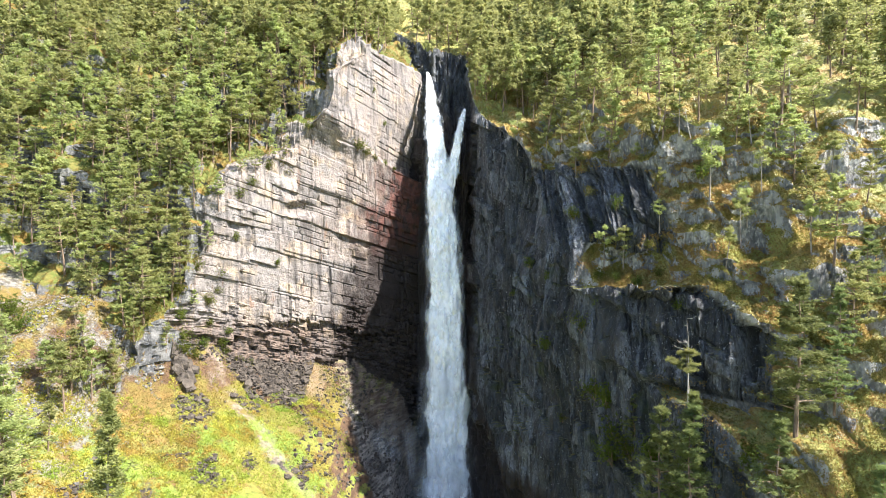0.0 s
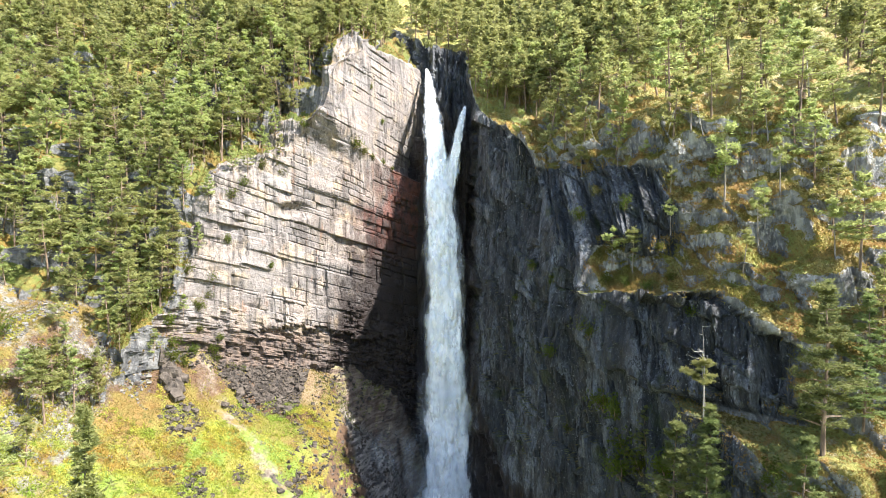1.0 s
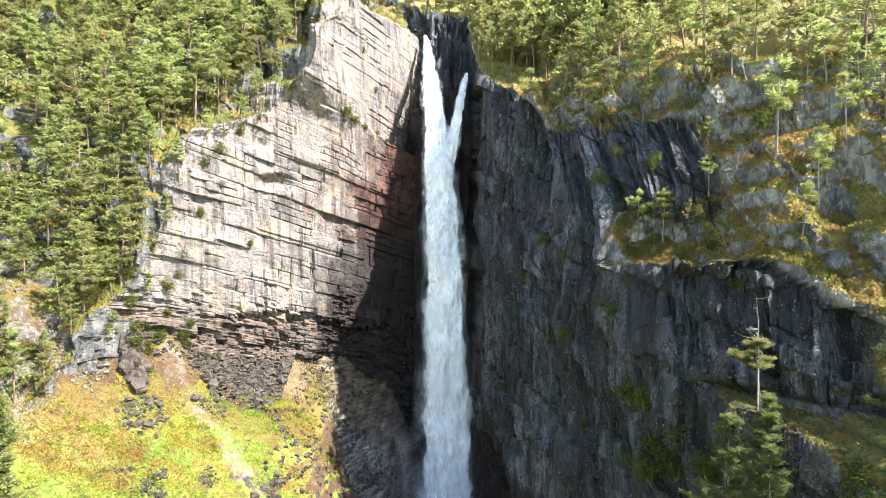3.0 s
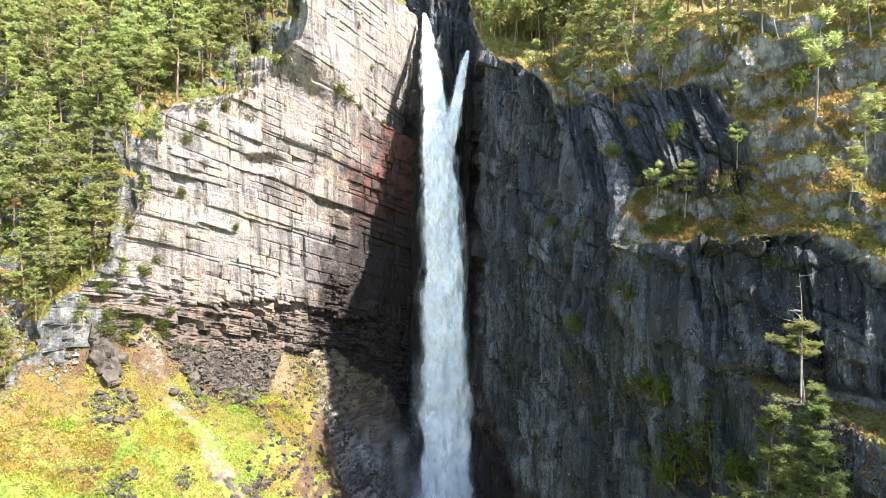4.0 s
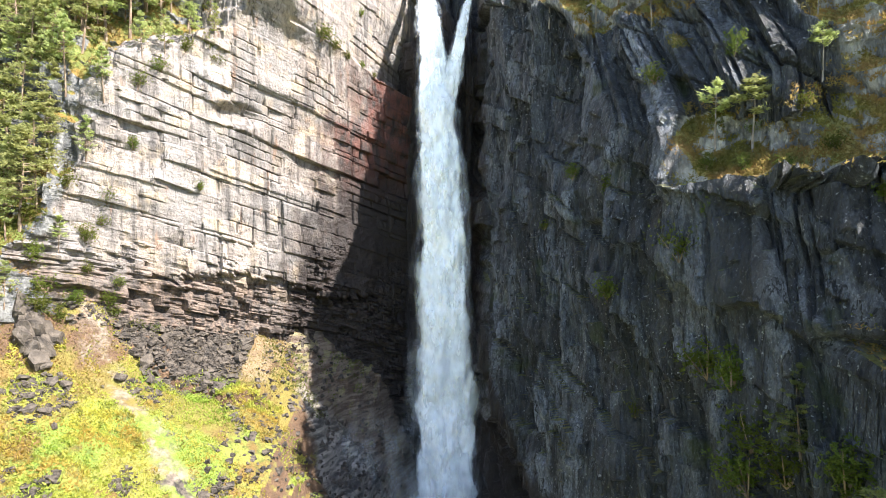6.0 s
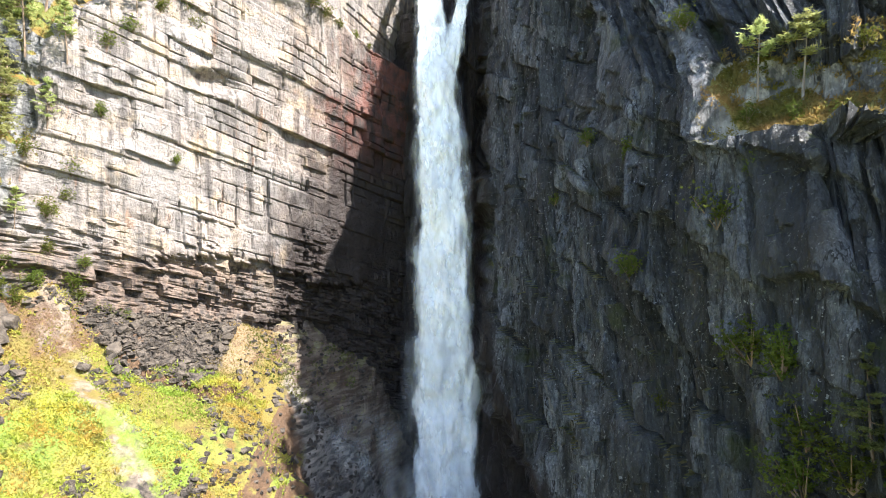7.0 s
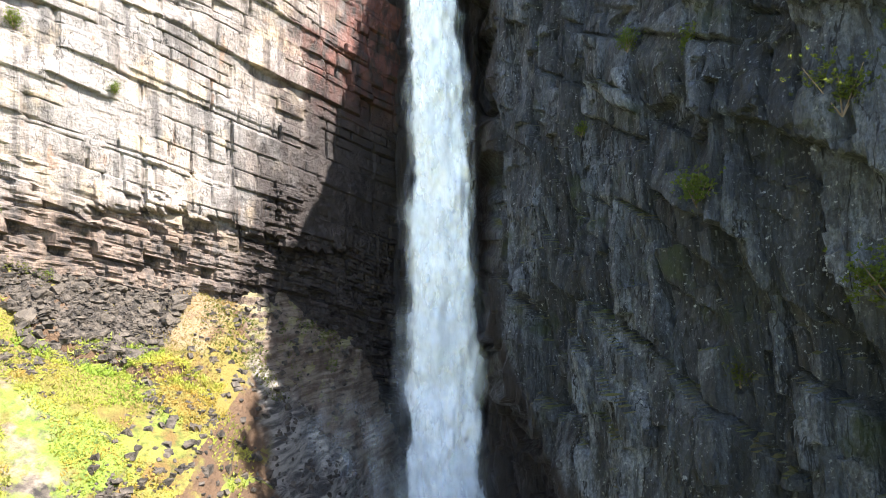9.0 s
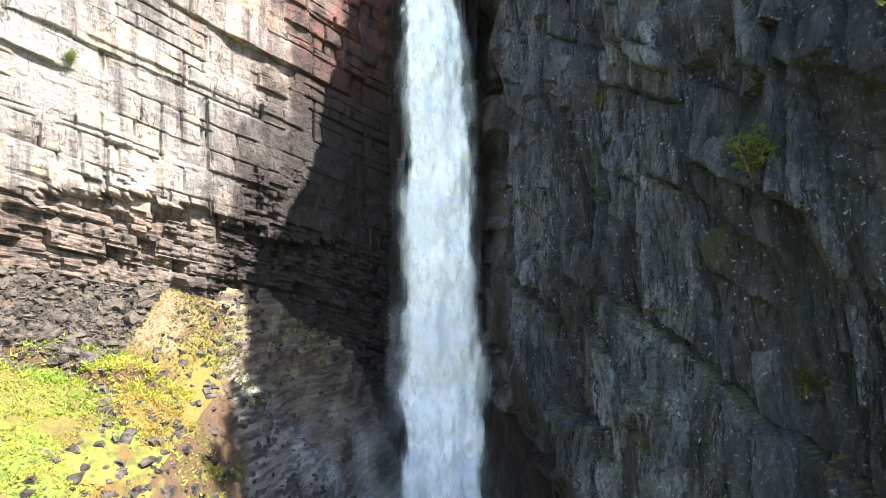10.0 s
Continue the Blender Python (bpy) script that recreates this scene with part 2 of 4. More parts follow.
def mossy(n, color, low, high):
    """Moss, heath and dry grass on the flatter parts of rock."""
    flat = n.math("ADD", n.normal_z(), n.math("MULTIPLY", n.math("SUBTRACT", n.noise(0.25, detail=5), 0.5), 0.9))
    cover = n.ramp(flat, low, high)
    green = n.mix(n.ramp(n.noise(0.12, detail=4, shift=(9, 3, 1)), 0.4, 0.62), (0.075, 0.095, 0.018), (0.17, 0.125, 0.032))
    green = n.mix(n.ramp(n.noise(1.3, detail=3), 0.35, 0.7), green, (0.16, 0.17, 0.035))
    green = n.mix(n.ramp(n.noise(0.5, detail=3, shift=(2, 8, 5)), 0.62, 0.72), green, (0.30, 0.27, 0.19))
    return n.mix(cover, color, green)


def overgrown(n, c, rock_dark, rock_pale, green, ochre, rust, straw):
    """Weathered crag and heath over the rock of a hillside."""
    r = n.mix(n.ramp(n.noise(0.5, detail=5, shift=(1, 1, 7)), 0.38, 0.62), rock_dark, rock_pale)
    r = n.mix(n.ramp(n.attribute("tone"), 0.3, 0.7, 0.4, 0.0), r, (0.07, 0.07, 0.072))
    r = n.mix(n.ramp(n.noise(1.6, (1, 1, 0.35), detail=6), 0.5, 0.7, 0, 0.4), r, (0.06, 0.06, 0.058))
    r = n.mix(n.ramp(n.noise(3.2, (1, 1, 0.6), detail=6, rough=0.65, shift=(4, 7, 1)), 0.5, 0.64, 0, 0.6), r, tuple(1.15 * v for v in rock_pale))
    r = n.mix(n.ramp(n.noise(1.1, (1, 1, 0.2), detail=7, rough=0.64, shift=(3, 1, 1)), 0.5, 0.62, 0, 0.5), r, (0.05, 0.05, 0.052))
    c = n.mix(n.ramp(n.attribute("crag"), 0.35, 0.75), c, r)
    g = n.mix(n.ramp(n.noise(0.10, detail=4, shift=(9, 3, 1)), 0.42, 0.6), green, ochre)
    g = n.mix(n.ramp(n.noise(0.9, detail=4), 0.42, 0.68), g, green)
    g = n.mix(n.ramp(n.noise(0.33, detail=5, rough=0.6, shift=(7, 2, 4)), 0.52, 0.64, 0, 0.8), g, rust)
    g = n.mix(n.ramp(n.noise(2.5, detail=4), 0.52, 0.7, 0, 0.6), g, (0.06, 0.07, 0.02))
    g = n.mix(n.ramp(n.noise(0.5, detail=4, shift=(2, 8, 5)), 0.62, 0.7, 0, 0.7), g, straw)
    q = n.math("ADD", n.attribute("grown"), n.math("MULTIPLY", n.math("SUBTRACT", n.noise(0.8, detail=7, rough=0.68, shift=(3, 3, 8)), 0.5), 1.1))
    return n.mix(n.ramp(q, 0.30, 0.44), c, g)


def rock_left():
    n = Nodes("pale_granite")
    tone = n.attribute("tone")
    c = n.mix(n.ramp(n.noise(0.16, (1, 1, 1.6)), 0.38, 0.62), (0.375, 0.315, 0.275), (0.27, 0.247, 0.232))
    c = n.mix(n.ramp(n.noise(0.35, shift=(4, 4, 4)), 0.5, 0.66), c, (0.46, 0.36, 0.255))
    c = n.mix(n.ramp(tone, 0.25, 0.75), n.mix(0.4, c, (0.15, 0.135, 0.125)), c)
    c = n.mix(n.ramp(n.noise(0.11, (1, 1, 0.7), detail=6, rough=0.6, shift=(3, 9, 4)), 0.46, 0.62, 0, 0.6), c, (0.20, 0.178, 0.165))
    streak = n.noise(0.75, (1, 1, 0.10), detail=7, rough=0.64)
    c = n.mix(n.ramp(streak, 0.47, 0.64, 0, 0.85), c, (0.085, 0.075, 0.07))
    c = n.mix(n.ramp(n.noise(2.4, (1, 1, 0.4), detail=7, rough=0.65), 0.52, 0.70, 0, 0.65), c, (0.12, 0.11, 0.105))
    c = n.mix(n.ramp(n.noise(0.9, (1, 1, 0.3), detail=6, shift=(2, 7, 7)), 0.6, 0.72, 0, 0.6), c, (0.24, 0.13, 0.075))
    c = n.mix(n.math("MULTIPLY", n.cracks(0.45, (1, 1, 0.35), 0.012), n.ramp(n.noise(0.3, shift=(6, 1, 1)), 0.45, 0.6, 0, 0.8)), c, (0.04, 0.036, 0.034))
    c = n.mix(n.ramp(n.noise(8.0, (1, 1, 0.5), detail=6, rough=0.7, shift=(5, 1, 6)), 0.54, 0.64, 0, 0.5), c, (0.10, 0.09, 0.082))
    # darker, iron-stained rock beside the falls and along the wall's foot, shade painted in
    x, z = n.axis("X"), n.axis("Z")
    wob = n.math("MULTIPLY", n.math("SUBTRACT", n.noise(0.3, (1, 1, 0.5), detail=6, rough=0.65), 0.5), 14.0)
    stain = n.math("MULTIPLY", n.ramp(n.math("ADD", x, wob), -27, -12, 0, 0.75), n.ramp(n.noise(0.7, (1, 1, 0.16), detail=7, rough=0.66, shift=(8, 8, 8)), 0.42, 0.6))
    c = n.mix(n.math("MULTIPLY", stain, n.ramp(z, 68, 62)), c, (0.10, 0.072, 0.058))
    # wet rock beside the falls; the shadow there is painted into its near-black colours
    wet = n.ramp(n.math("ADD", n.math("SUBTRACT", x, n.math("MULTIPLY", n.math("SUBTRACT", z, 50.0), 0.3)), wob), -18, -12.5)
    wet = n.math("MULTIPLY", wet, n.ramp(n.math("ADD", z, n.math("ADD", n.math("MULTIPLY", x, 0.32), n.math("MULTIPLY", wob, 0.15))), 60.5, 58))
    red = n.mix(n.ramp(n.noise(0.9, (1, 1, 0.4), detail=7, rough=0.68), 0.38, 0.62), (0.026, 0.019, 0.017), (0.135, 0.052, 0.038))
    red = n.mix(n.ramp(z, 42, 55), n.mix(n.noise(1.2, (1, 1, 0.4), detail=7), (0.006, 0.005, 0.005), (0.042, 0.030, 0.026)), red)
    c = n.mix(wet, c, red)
    # brown rock of the foot, its colour deepened to stand for shade as well
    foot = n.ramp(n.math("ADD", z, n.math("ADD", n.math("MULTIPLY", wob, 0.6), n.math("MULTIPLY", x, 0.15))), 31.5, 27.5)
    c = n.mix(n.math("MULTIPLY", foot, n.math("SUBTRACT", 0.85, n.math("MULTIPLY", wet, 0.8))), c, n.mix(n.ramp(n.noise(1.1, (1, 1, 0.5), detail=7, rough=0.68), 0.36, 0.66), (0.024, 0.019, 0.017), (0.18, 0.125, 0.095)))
    c = mossy(n, c, 1.0, 1.2)
    c = overgrown(n, c, (0.085, 0.087, 0.09), (0.24, 0.235, 0.225), (0.10, 0.125, 0.025), (0.17, 0.15, 0.04), (0.20, 0.11, 0.025), (0.20, 0.18, 0.11))
    n.bump(n.noise(1.8, detail=10, rough=0.68), 0.8, 0.5)
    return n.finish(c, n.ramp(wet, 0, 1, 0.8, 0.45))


def rock_right():
    n = Nodes("dark_gneiss")
    c = n.mix(n.ramp(n.noise(0.2, (1, 1, 0.5), detail=5), 0.36, 0.64), (0.12, 0.124, 0.137), (0.26, 0.267, 0.288))
    c = n.mix(n.ramp(n.attribute("tone"), 0.32, 0.68, 0.85, 0.0), c, (0.022, 0.022, 0.026))
    c = n.mix(n.ramp(n.attribute("tone"), 0.62, 0.85, 0.0, 0.6), c, (0.38, 0.39, 0.42))
    c = n.mix(n.ramp(n.noise(0.9, (1, 1, 0.10), detail=7, rough=0.62), 0.47, 0.62, 0, 0.85), c, (0.020, 0.020, 0.021))
    c = n.mix(n.ramp(n.noise(2.2, (1, 1, 0.25), detail=7, rough=0.65, shift=(3, 9, 1)), 0.5, 0.66, 0, 0.6), c, (0.025, 0.025, 0.027))
    c = n.mix(n.ramp(n.noise(0.6, (1, 1, 0.25), detail=5, shift=(7, 1, 2)), 0.58, 0.72, 0, 0.55), c, (0.12, 0.095, 0.065))
    c = n.mix(n.ramp(n.noise(1.7, (1, 1, 0.6), detail=7, rough=0.65, shift=(1, 5, 2)), 0.56, 0.70, 0, 0.6), c, (0.20, 0.205, 0.215))
    c = n.mix(n.ramp(n.noise(5.0, (1, 1, 0.5), detail=6, rough=0.7, shift=(2, 5, 9)), 0.41, 0.56, 0.52, 0.0), c, (0.022, 0.022, 0.024))
    c = n.mix(n.ramp(n.noise(11.0, (1, 1, 0.6), detail=5, rough=0.7, shift=(4, 4, 9)), 0.42, 0.54, 0.4, 0.0), c, (0.02, 0.02, 0.022))
    c = n.mix(n.ramp(n.noise(7.0, (1, 1, 0.45), detail=4, rough=0.65, shift=(8, 3, 4)), 0.60, 0.66, 0, 0.6), c, (0.27, 0.275, 0.285))
    c = n.mix(n.cracks(0.5, (1, 1, 0.13), 0.014), c, (0.012, 0.012, 0.013))
    c = n.mix(n.math("MULTIPLY", n.cracks(0.3, (1, 1, 0.6), 0.010, (5, 1, 1)), 0.35), c, (0.012, 0.012, 0.013))
    c = n.mix(n.ramp(n.noise(4.0, detail=3, shift=(6, 5, 2)), 0.645, 0.68, 0, 0.9), c, (0.40, 0.40, 0.39))
    c = n.mix(n.ramp(n.noise(0.13, (1, 1, 0.6), detail=6, rough=0.62, shift=(2, 2, 7)), 0.48, 0.64, 0, 0.5), c, (0.035, 0.036, 0.038))
    c = n.mix(0.5, c, (0.92, 0.99, 1.06, 1), "MULTIPLY")
    c = n.mix(n.ramp(n.noise(0.22, detail=6, rough=0.65, shift=(5, 5, 5)), 0.58, 0.68, 0, 0.75), c, (0.035, 0.048, 0.015))
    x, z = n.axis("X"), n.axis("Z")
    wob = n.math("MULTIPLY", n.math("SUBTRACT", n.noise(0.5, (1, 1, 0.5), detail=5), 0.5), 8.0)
    # recess shade painted dark below the undercut, plus wet rock beside the falls
    soak_shade = n.ramp(n.math("ADD", n.math("ADD", z, n.math("MULTIPLY", n.math("MINIMUM", x, 9.0), 2.6)), n.math("MULTIPLY", wob, 0.4)), 38.5, 36.5)
    soak_shade = n.math("MAXIMUM", soak_shade, n.ramp(n.math("ADD", x, n.math("MULTIPLY", wob, 0.2)), 6.4, 5.2))
    soak_shade = n.math("MULTIPLY", soak_shade, n.ramp(z, 80, 70))
    c = mossy(n, c, 0.82, 1.05)
    c = overgrown(n, c, (0.20, 0.205, 0.215), (0.54, 0.52, 0.485), (0.29, 0.30, 0.07), (0.48, 0.37, 0.13), (0.42, 0.235, 0.06), (0.48, 0.42, 0.30))
    c = n.mix(n.math("MULTIPLY", soak_shade, 0.97), c, n.mix(n.noise(0.9, (1, 1, 0.4), detail=6), (0.008, 0.007, 0.007), (0.05, 0.035, 0.028)))
    n.bump(n.math("ADD", n.noise(1.5, (1, 1, 0.5), detail=10, rough=0.7), n.math("MULTIPLY", n.noise(1.3, (1, 1, 0.14), detail=6, rough=0.6, shift=(3, 1, 8)), 1.2)), 1.0, 0.95)
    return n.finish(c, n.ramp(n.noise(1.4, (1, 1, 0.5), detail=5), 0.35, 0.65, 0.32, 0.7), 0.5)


def turf():
    n = Nodes("grass_slope")
    x, y = n.axis("X"), n.axis("Y")
    c = n.mix(n.ramp(n.noise(0.12, detail=4), 0.42, 0.6), (0.18, 0.25, 0.036), (0.27, 0.24, 0.05))
    c = n.mix(n.ramp(n.noise(0.35, detail=5, shift=(3, 3, 0)), 0.52, 0.66), c, (0.17, 0.105, 0.03))
    heathy = n.math("MULTIPLY", n.ramp(n.math("ADD", x, n.math("MULTIPLY", n.noise(0.3, detail=5, rough=0.65), 14.0)), -26, -32), n.ramp(n.noise(0.28, detail=6, rough=0.66, shift=(1, 6, 2)), 0.36, 0.52))
    c = n.mix(n.math("MULTIPLY", heathy, n.ramp(y, 72, 79)), c, n.mix(n.noise(1.1, detail=6, rough=0.65), (0.16, 0.085, 0.03), (0.36, 0.24, 0.07)))
    c = n.mix(n.ramp(n.noise(1.7, detail=5), 0.48, 0.72, 0, 0.75), c, (0.06, 0.085, 0.015))
    # upper slope: rust-brown heath, then bare scree below the wall
    wob = n.math("MULTIPLY", n.math("SUBTRACT", n.noise(0.16, detail=5, shift=(1, 2, 3)), 0.5), 22.0)
    up = n.math("ADD", n.math("SUBTRACT", y, n.math("MULTIPLY", x, 0.45)), wob)
    c = n.mix(n.math("MULTIPLY", n.ramp(up, 99, 104), 0.8), c, n.mix(n.noise(0.8, detail=4), (0.20, 0.11, 0.03), (0.17, 0.16, 0.035)))
    scree = n.mix(n.ramp(n.noise(1.1, detail=7, rough=0.7), 0.4, 0.62), (0.03, 0.026, 0.023), (0.13, 0.105, 0.085))
    fall_line = n.math("ADD", x, n.math("MULTIPLY", y, 1.47))
    front = n.math("ADD", n.math("SUBTRACT", y, n.math("MAXIMUM", n.math("MULTIPLY", n.math("ADD", x, 28.0), 0.8), 0.0)), n.math("MULTIPLY", wob, 0.25))
    heap = n.math("MULTIPLY", n.ramp(front, 92.3, 93.6), n.ramp(n.math("ADD", x, n.math("MULTIPLY", wob, 0.2)), -23.2, -24.4))
    heap = n.math("MULTIPLY", heap, n.ramp(n.math("ADD", fall_line, n.math("MULTIPLY", wob, 0.3)), 100.5, 102.5))
    c = n.mix(n.math("MULTIPLY", heap, n.ramp(n.noise(0.5, detail=5, shift=(7, 7, 1)), 0.64, 0.58)), c, scree)
    # dry, straw-coloured growth between the talus and the wet slabs
    dry = n.math("MULTIPLY", n.ramp(n.math("ADD", x, n.math("MULTIPLY", wob, 0.2)), -24.4, -23.4), n.ramp(n.math("ADD", x, n.math("MULTIPLY", wob, 0.25)), -19.5, -21.0))
    dry = n.math("MULTIPLY", dry, n.ramp(front, 93.5, 95.5))
    c = n.mix(n.math("MULTIPLY", dry, 0.85), c, n.mix(n.noise(1.3, detail=6, rough=0.65), (0.13, 0.085, 0.05), (0.36, 0.27, 0.17)))
    bare = n.ramp(n.noise(0.24, detail=6, rough=0.62, shift=(8, 2, 1)), 0.60, 0.66)
    c = n.mix(bare, c, scree)
    steep = n.ramp(n.math("ADD", n.normal_z(), n.math("MULTIPLY", n.math("SUBTRACT", n.noise(0.8, detail=4), 0.5), 0.4)), 0.62, 0.5)
    c = n.mix(steep, c, n.mix(n.noise(1.5, detail=5), (0.05, 0.03, 0.02), (0.20, 0.115, 0.06)))
    rubbly = n.math("MULTIPLY", n.ramp(n.math("ADD", x, n.math("MULTIPLY", wob, 0.4)), -42, -45), n.ramp(n.noise(0.3, detail=6, rough=0.65, shift=(3, 1, 8)), 0.44, 0.56))
    c = n.mix(n.math("MULTIPLY", rubbly, 0.85), c, n.mix(n.ramp(n.noise(1.6, detail=6, rough=0.7), 0.38, 0.62), (0.09, 0.085, 0.08), (0.30, 0.285, 0.26)))
    # a worn pale gully that runs down the slope
    line = n.math("ABSOLUTE", n.math("ADD", n.math("ADD", fall_line, n.math("MULTIPLY", n.math("SUBTRACT", n.noise(0.3, detail=6, rough=0.65), 0.5), 8.0)), -99.2))
    c = n.mix(n.math("MULTIPLY", n.math("MULTIPLY", n.ramp(line, 4.2, 0.8, 0, 0.8), n.ramp(n.noise(0.45, detail=6, rough=0.7, shift=(4, 9, 2)), 0.42, 0.58)), n.ramp(y, 79, 83)), c, n.mix(n.ramp(n.noise(1.5, detail=6, rough=0.65), 0.35, 0.65), (0.16, 0.12, 0.09), (0.34, 0.28, 0.22)))
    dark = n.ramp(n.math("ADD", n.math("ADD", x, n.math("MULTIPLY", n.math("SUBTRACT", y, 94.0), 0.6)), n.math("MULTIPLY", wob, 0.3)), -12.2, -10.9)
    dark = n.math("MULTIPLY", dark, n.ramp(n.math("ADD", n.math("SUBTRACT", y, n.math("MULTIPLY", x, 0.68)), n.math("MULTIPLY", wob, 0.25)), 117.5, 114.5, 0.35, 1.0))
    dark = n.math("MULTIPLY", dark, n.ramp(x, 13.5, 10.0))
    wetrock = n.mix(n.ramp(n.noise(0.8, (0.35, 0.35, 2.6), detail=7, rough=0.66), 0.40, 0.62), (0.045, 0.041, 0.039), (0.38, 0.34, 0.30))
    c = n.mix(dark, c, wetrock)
    n.bump(n.noise(2.4, detail=9, rough=0.72), 1.0, 0.5)
    return n.finish(c, n.ramp(dark, 0, 1, 0.85, 0.32), 0.45)


def leafy(name, dark, light, scale=0.6, dry=None):
    n = Nodes(name)
    info = n.add("ShaderNodeObjectInfo").outputs["Random"]
    c = n.mix(n.ramp(n.noise(scale, detail=3), 0.35, 0.65), dark, light)
    if dry:
        c = n.mix(n.ramp(n.noise(0.17, detail=5, rough=0.65, shift=(3, 3, 3)), 0.47, 0.62, 0, 0.9), c, dry)
        c = n.mix(n.ramp(n.noise(0.9, detail=4, shift=(5, 2, 3)), 0.55, 0.68, 0, 0.7), c, (0.05, 0.07, 0.014))
    hsv = n.add("ShaderNodeHueSaturation")
    n.link(n.ramp(info, 0, 1, 0.478, 0.512), hsv.inputs["Hue"])
    n.link(n.ramp(info, 0, 1, 0.8, 1.2), hsv.inputs["Value"])
    n.link(c, hsv.inputs["Color"])
    n.finish(hsv.outputs["Color"], 0.6, 0.25)
    tr = n.add("ShaderNodeBsdfTranslucent")
    n.link(hsv.outputs["Color"], tr.inputs["Color"])
    mx = n.add("ShaderNodeMixShader")
    mx.inputs[0].default_value = 0.62
    n.link(n.bsdf.outputs[0], mx.inputs[1])
    n.link(tr.outputs[0], mx.inputs[2])
    n.link(mx.outputs[0], n.out.inputs["Surface"])
    return n.mat


def bark(name, low, high):
    n = Nodes(name)
    c = n.mix(n.ramp(n.noise(3.0, (1, 1, 0.25), detail=5), 0.35, 0.65), low, high)
    n.bump(n.noise(7.0, (1, 1, 0.2), detail=5), 0.7, 0.05)
    return n.finish(c, 0.9, 0.2)


def water_white():
    n = Nodes("falling_water")
    c = n.mix(n.ramp(n.noise(0.9, (1, 1, 0.28), detail=8, rough=0.66), 0.36, 0.56), (0.90, 0.93, 0.945), (0.98, 0.98, 0.975))
    n.bump(n.noise(0.7, (1, 1, 0.4), detail=8, rough=0.62), 0.25, 0.4)
    n.finish(c, 0.8, 0.1)
    ragged = n.math("ADD", n.attribute("body"), n.math("MULTIPLY", n.math("SUBTRACT", n.noise(0.55, (1, 1, 0.3), detail=8, rough=0.66), 0.5), 1.3))
    n.link(n.ramp(ragged, 0.08, 0.62), n.bsdf.inputs["Alpha"])
    return n.mat


def spray_veil(name, most, lo, hi):
    """Thin drifting spray: white, mostly clear, thicker towards the water."""
    n = Nodes(name)
    body = n.attribute("body")
    q = n.math("MULTIPLY", body, n.ramp(n.noise(0.45, (1, 1, 0.35), detail=7, rough=0.6), lo, hi))
    n.finish((0.88, 0.92, 0.95), 1.0, 0.0)
    n.link(n.math("MULTIPLY", q, most), n.bsdf.inputs["Alpha"])
    return n.mat


ROCK_L, ROCK_R, TURF = rock_left(), rock_right(), turf()
NEEDLES = leafy("pine_needles", (0.245, 0.285, 0.10), (0.42, 0.445, 0.175))
LEAVES = leafy("birch_leaves", (0.09, 0.125, 0.022), (0.18, 0.21, 0.04))
GRASS_DARK = leafy("wet_moss", (0.07, 0.10, 0.018), (0.15, 0.16, 0.03))
HEATHER = leafy("heath_tufts", (0.27, 0.28, 0.07), (0.46, 0.35, 0.12), 0.35)
GRASS = leafy("grass_tufts", (0.28, 0.36, 0.06), (0.45, 0.42, 0.09), 0.2, (0.42, 0.27, 0.08))
BARK = bark("pine_bark", (0.12, 0.085, 0.06), (0.30, 0.22, 0.16))
BARK_GREY = bark("grey_bark", (0.17, 0.145, 0.12), (0.34, 0.30, 0.26))
NEEDLES_DULL = leafy("dull_needles", (0.145, 0.185, 0.068), (0.255, 0.295, 0.11))
DEADWOOD = bark("grey_deadwood", (0.30, 0.28, 0.25), (0.52, 0.49, 0.45))
WATER = water_white()
VEIL = spray_veil("spray_veil", 0.6, 0.34, 0.66)
MIST = spray_veil("drifting_mist", 0.16, 0.36, 0.75)

# ---- rock walls and hillsides ----
LEAN = -0.02
ZL = steps((-14, 8, 0.8), (8, 20, 0.25), (20, 66, 0.135), (66, 96, 0.22), (96, 170, 0.9))
ZR = steps((-6, 4, 0.8), (4, 14, 0.25), (14, 62, 0.145), (62, 92, 0.25), (92, 165, 0.9))


def rock_sheet(name, xs, zs, dip, lean, depth, relief, mat, label):
    """One bank of rock; its grid follows the dip of the beds or the lean of the ribs."""
    x, z = np.meshgrid(xs, zs)
    z = z - dip * np.clip(x + 30, -16, 36)
    x = x + lean * np.clip(z - 38, -40, 40)
    y, rocky = depth(x, z)
    p = np.stack((x, y, z), axis=-1)
    n = grid_normals(p)
    for _ in range(9):
        n[1:-1, 1:-1] = (n[1:-1, 1:-1] + n[:-2, 1:-1] + n[2:, 1:-1] + n[1:-1, :-2] + n[1:-1, 2:]) / 5
    n /= np.linalg.norm(n, axis=2, keepdims=True) + 1e-9
    push, tone = relief(x, y, z, rocky)
    p = p + n * push[..., None]
    me = grid_mesh(name, p, [mat])
    flatness = grid_normals(p)[..., 2]
    for _ in range(3):
        flatness[1:-1, 1:-1] = (flatness[1:-1, 1:-1] + flatness[:-2, 1:-1] + flatness[2:, 1:-1] + flatness[1:-1, :-2] + flatness[1:-1, 2:]) / 5
    grown = (1 - smooth((rocky - 0.25) / 0.5)) * smooth((flatness - 0.14) / 0.5)
    for key, values in (("tone", tone), ("grown", grown), ("crag", 1 - rocky)):
        me.attributes.new(key, "FLOAT", "POINT").data.foreach_set("value", values.reshape(-1).astype(np.float32))
    ob = new(name, me)
    tagged(ob, label, "cliff", kind="structure")
    return p, grid_normals(p), rocky


def bevel(edge, width):
    """1 inside a block, falling to 0 in its joints."""
    return smooth(edge / width)


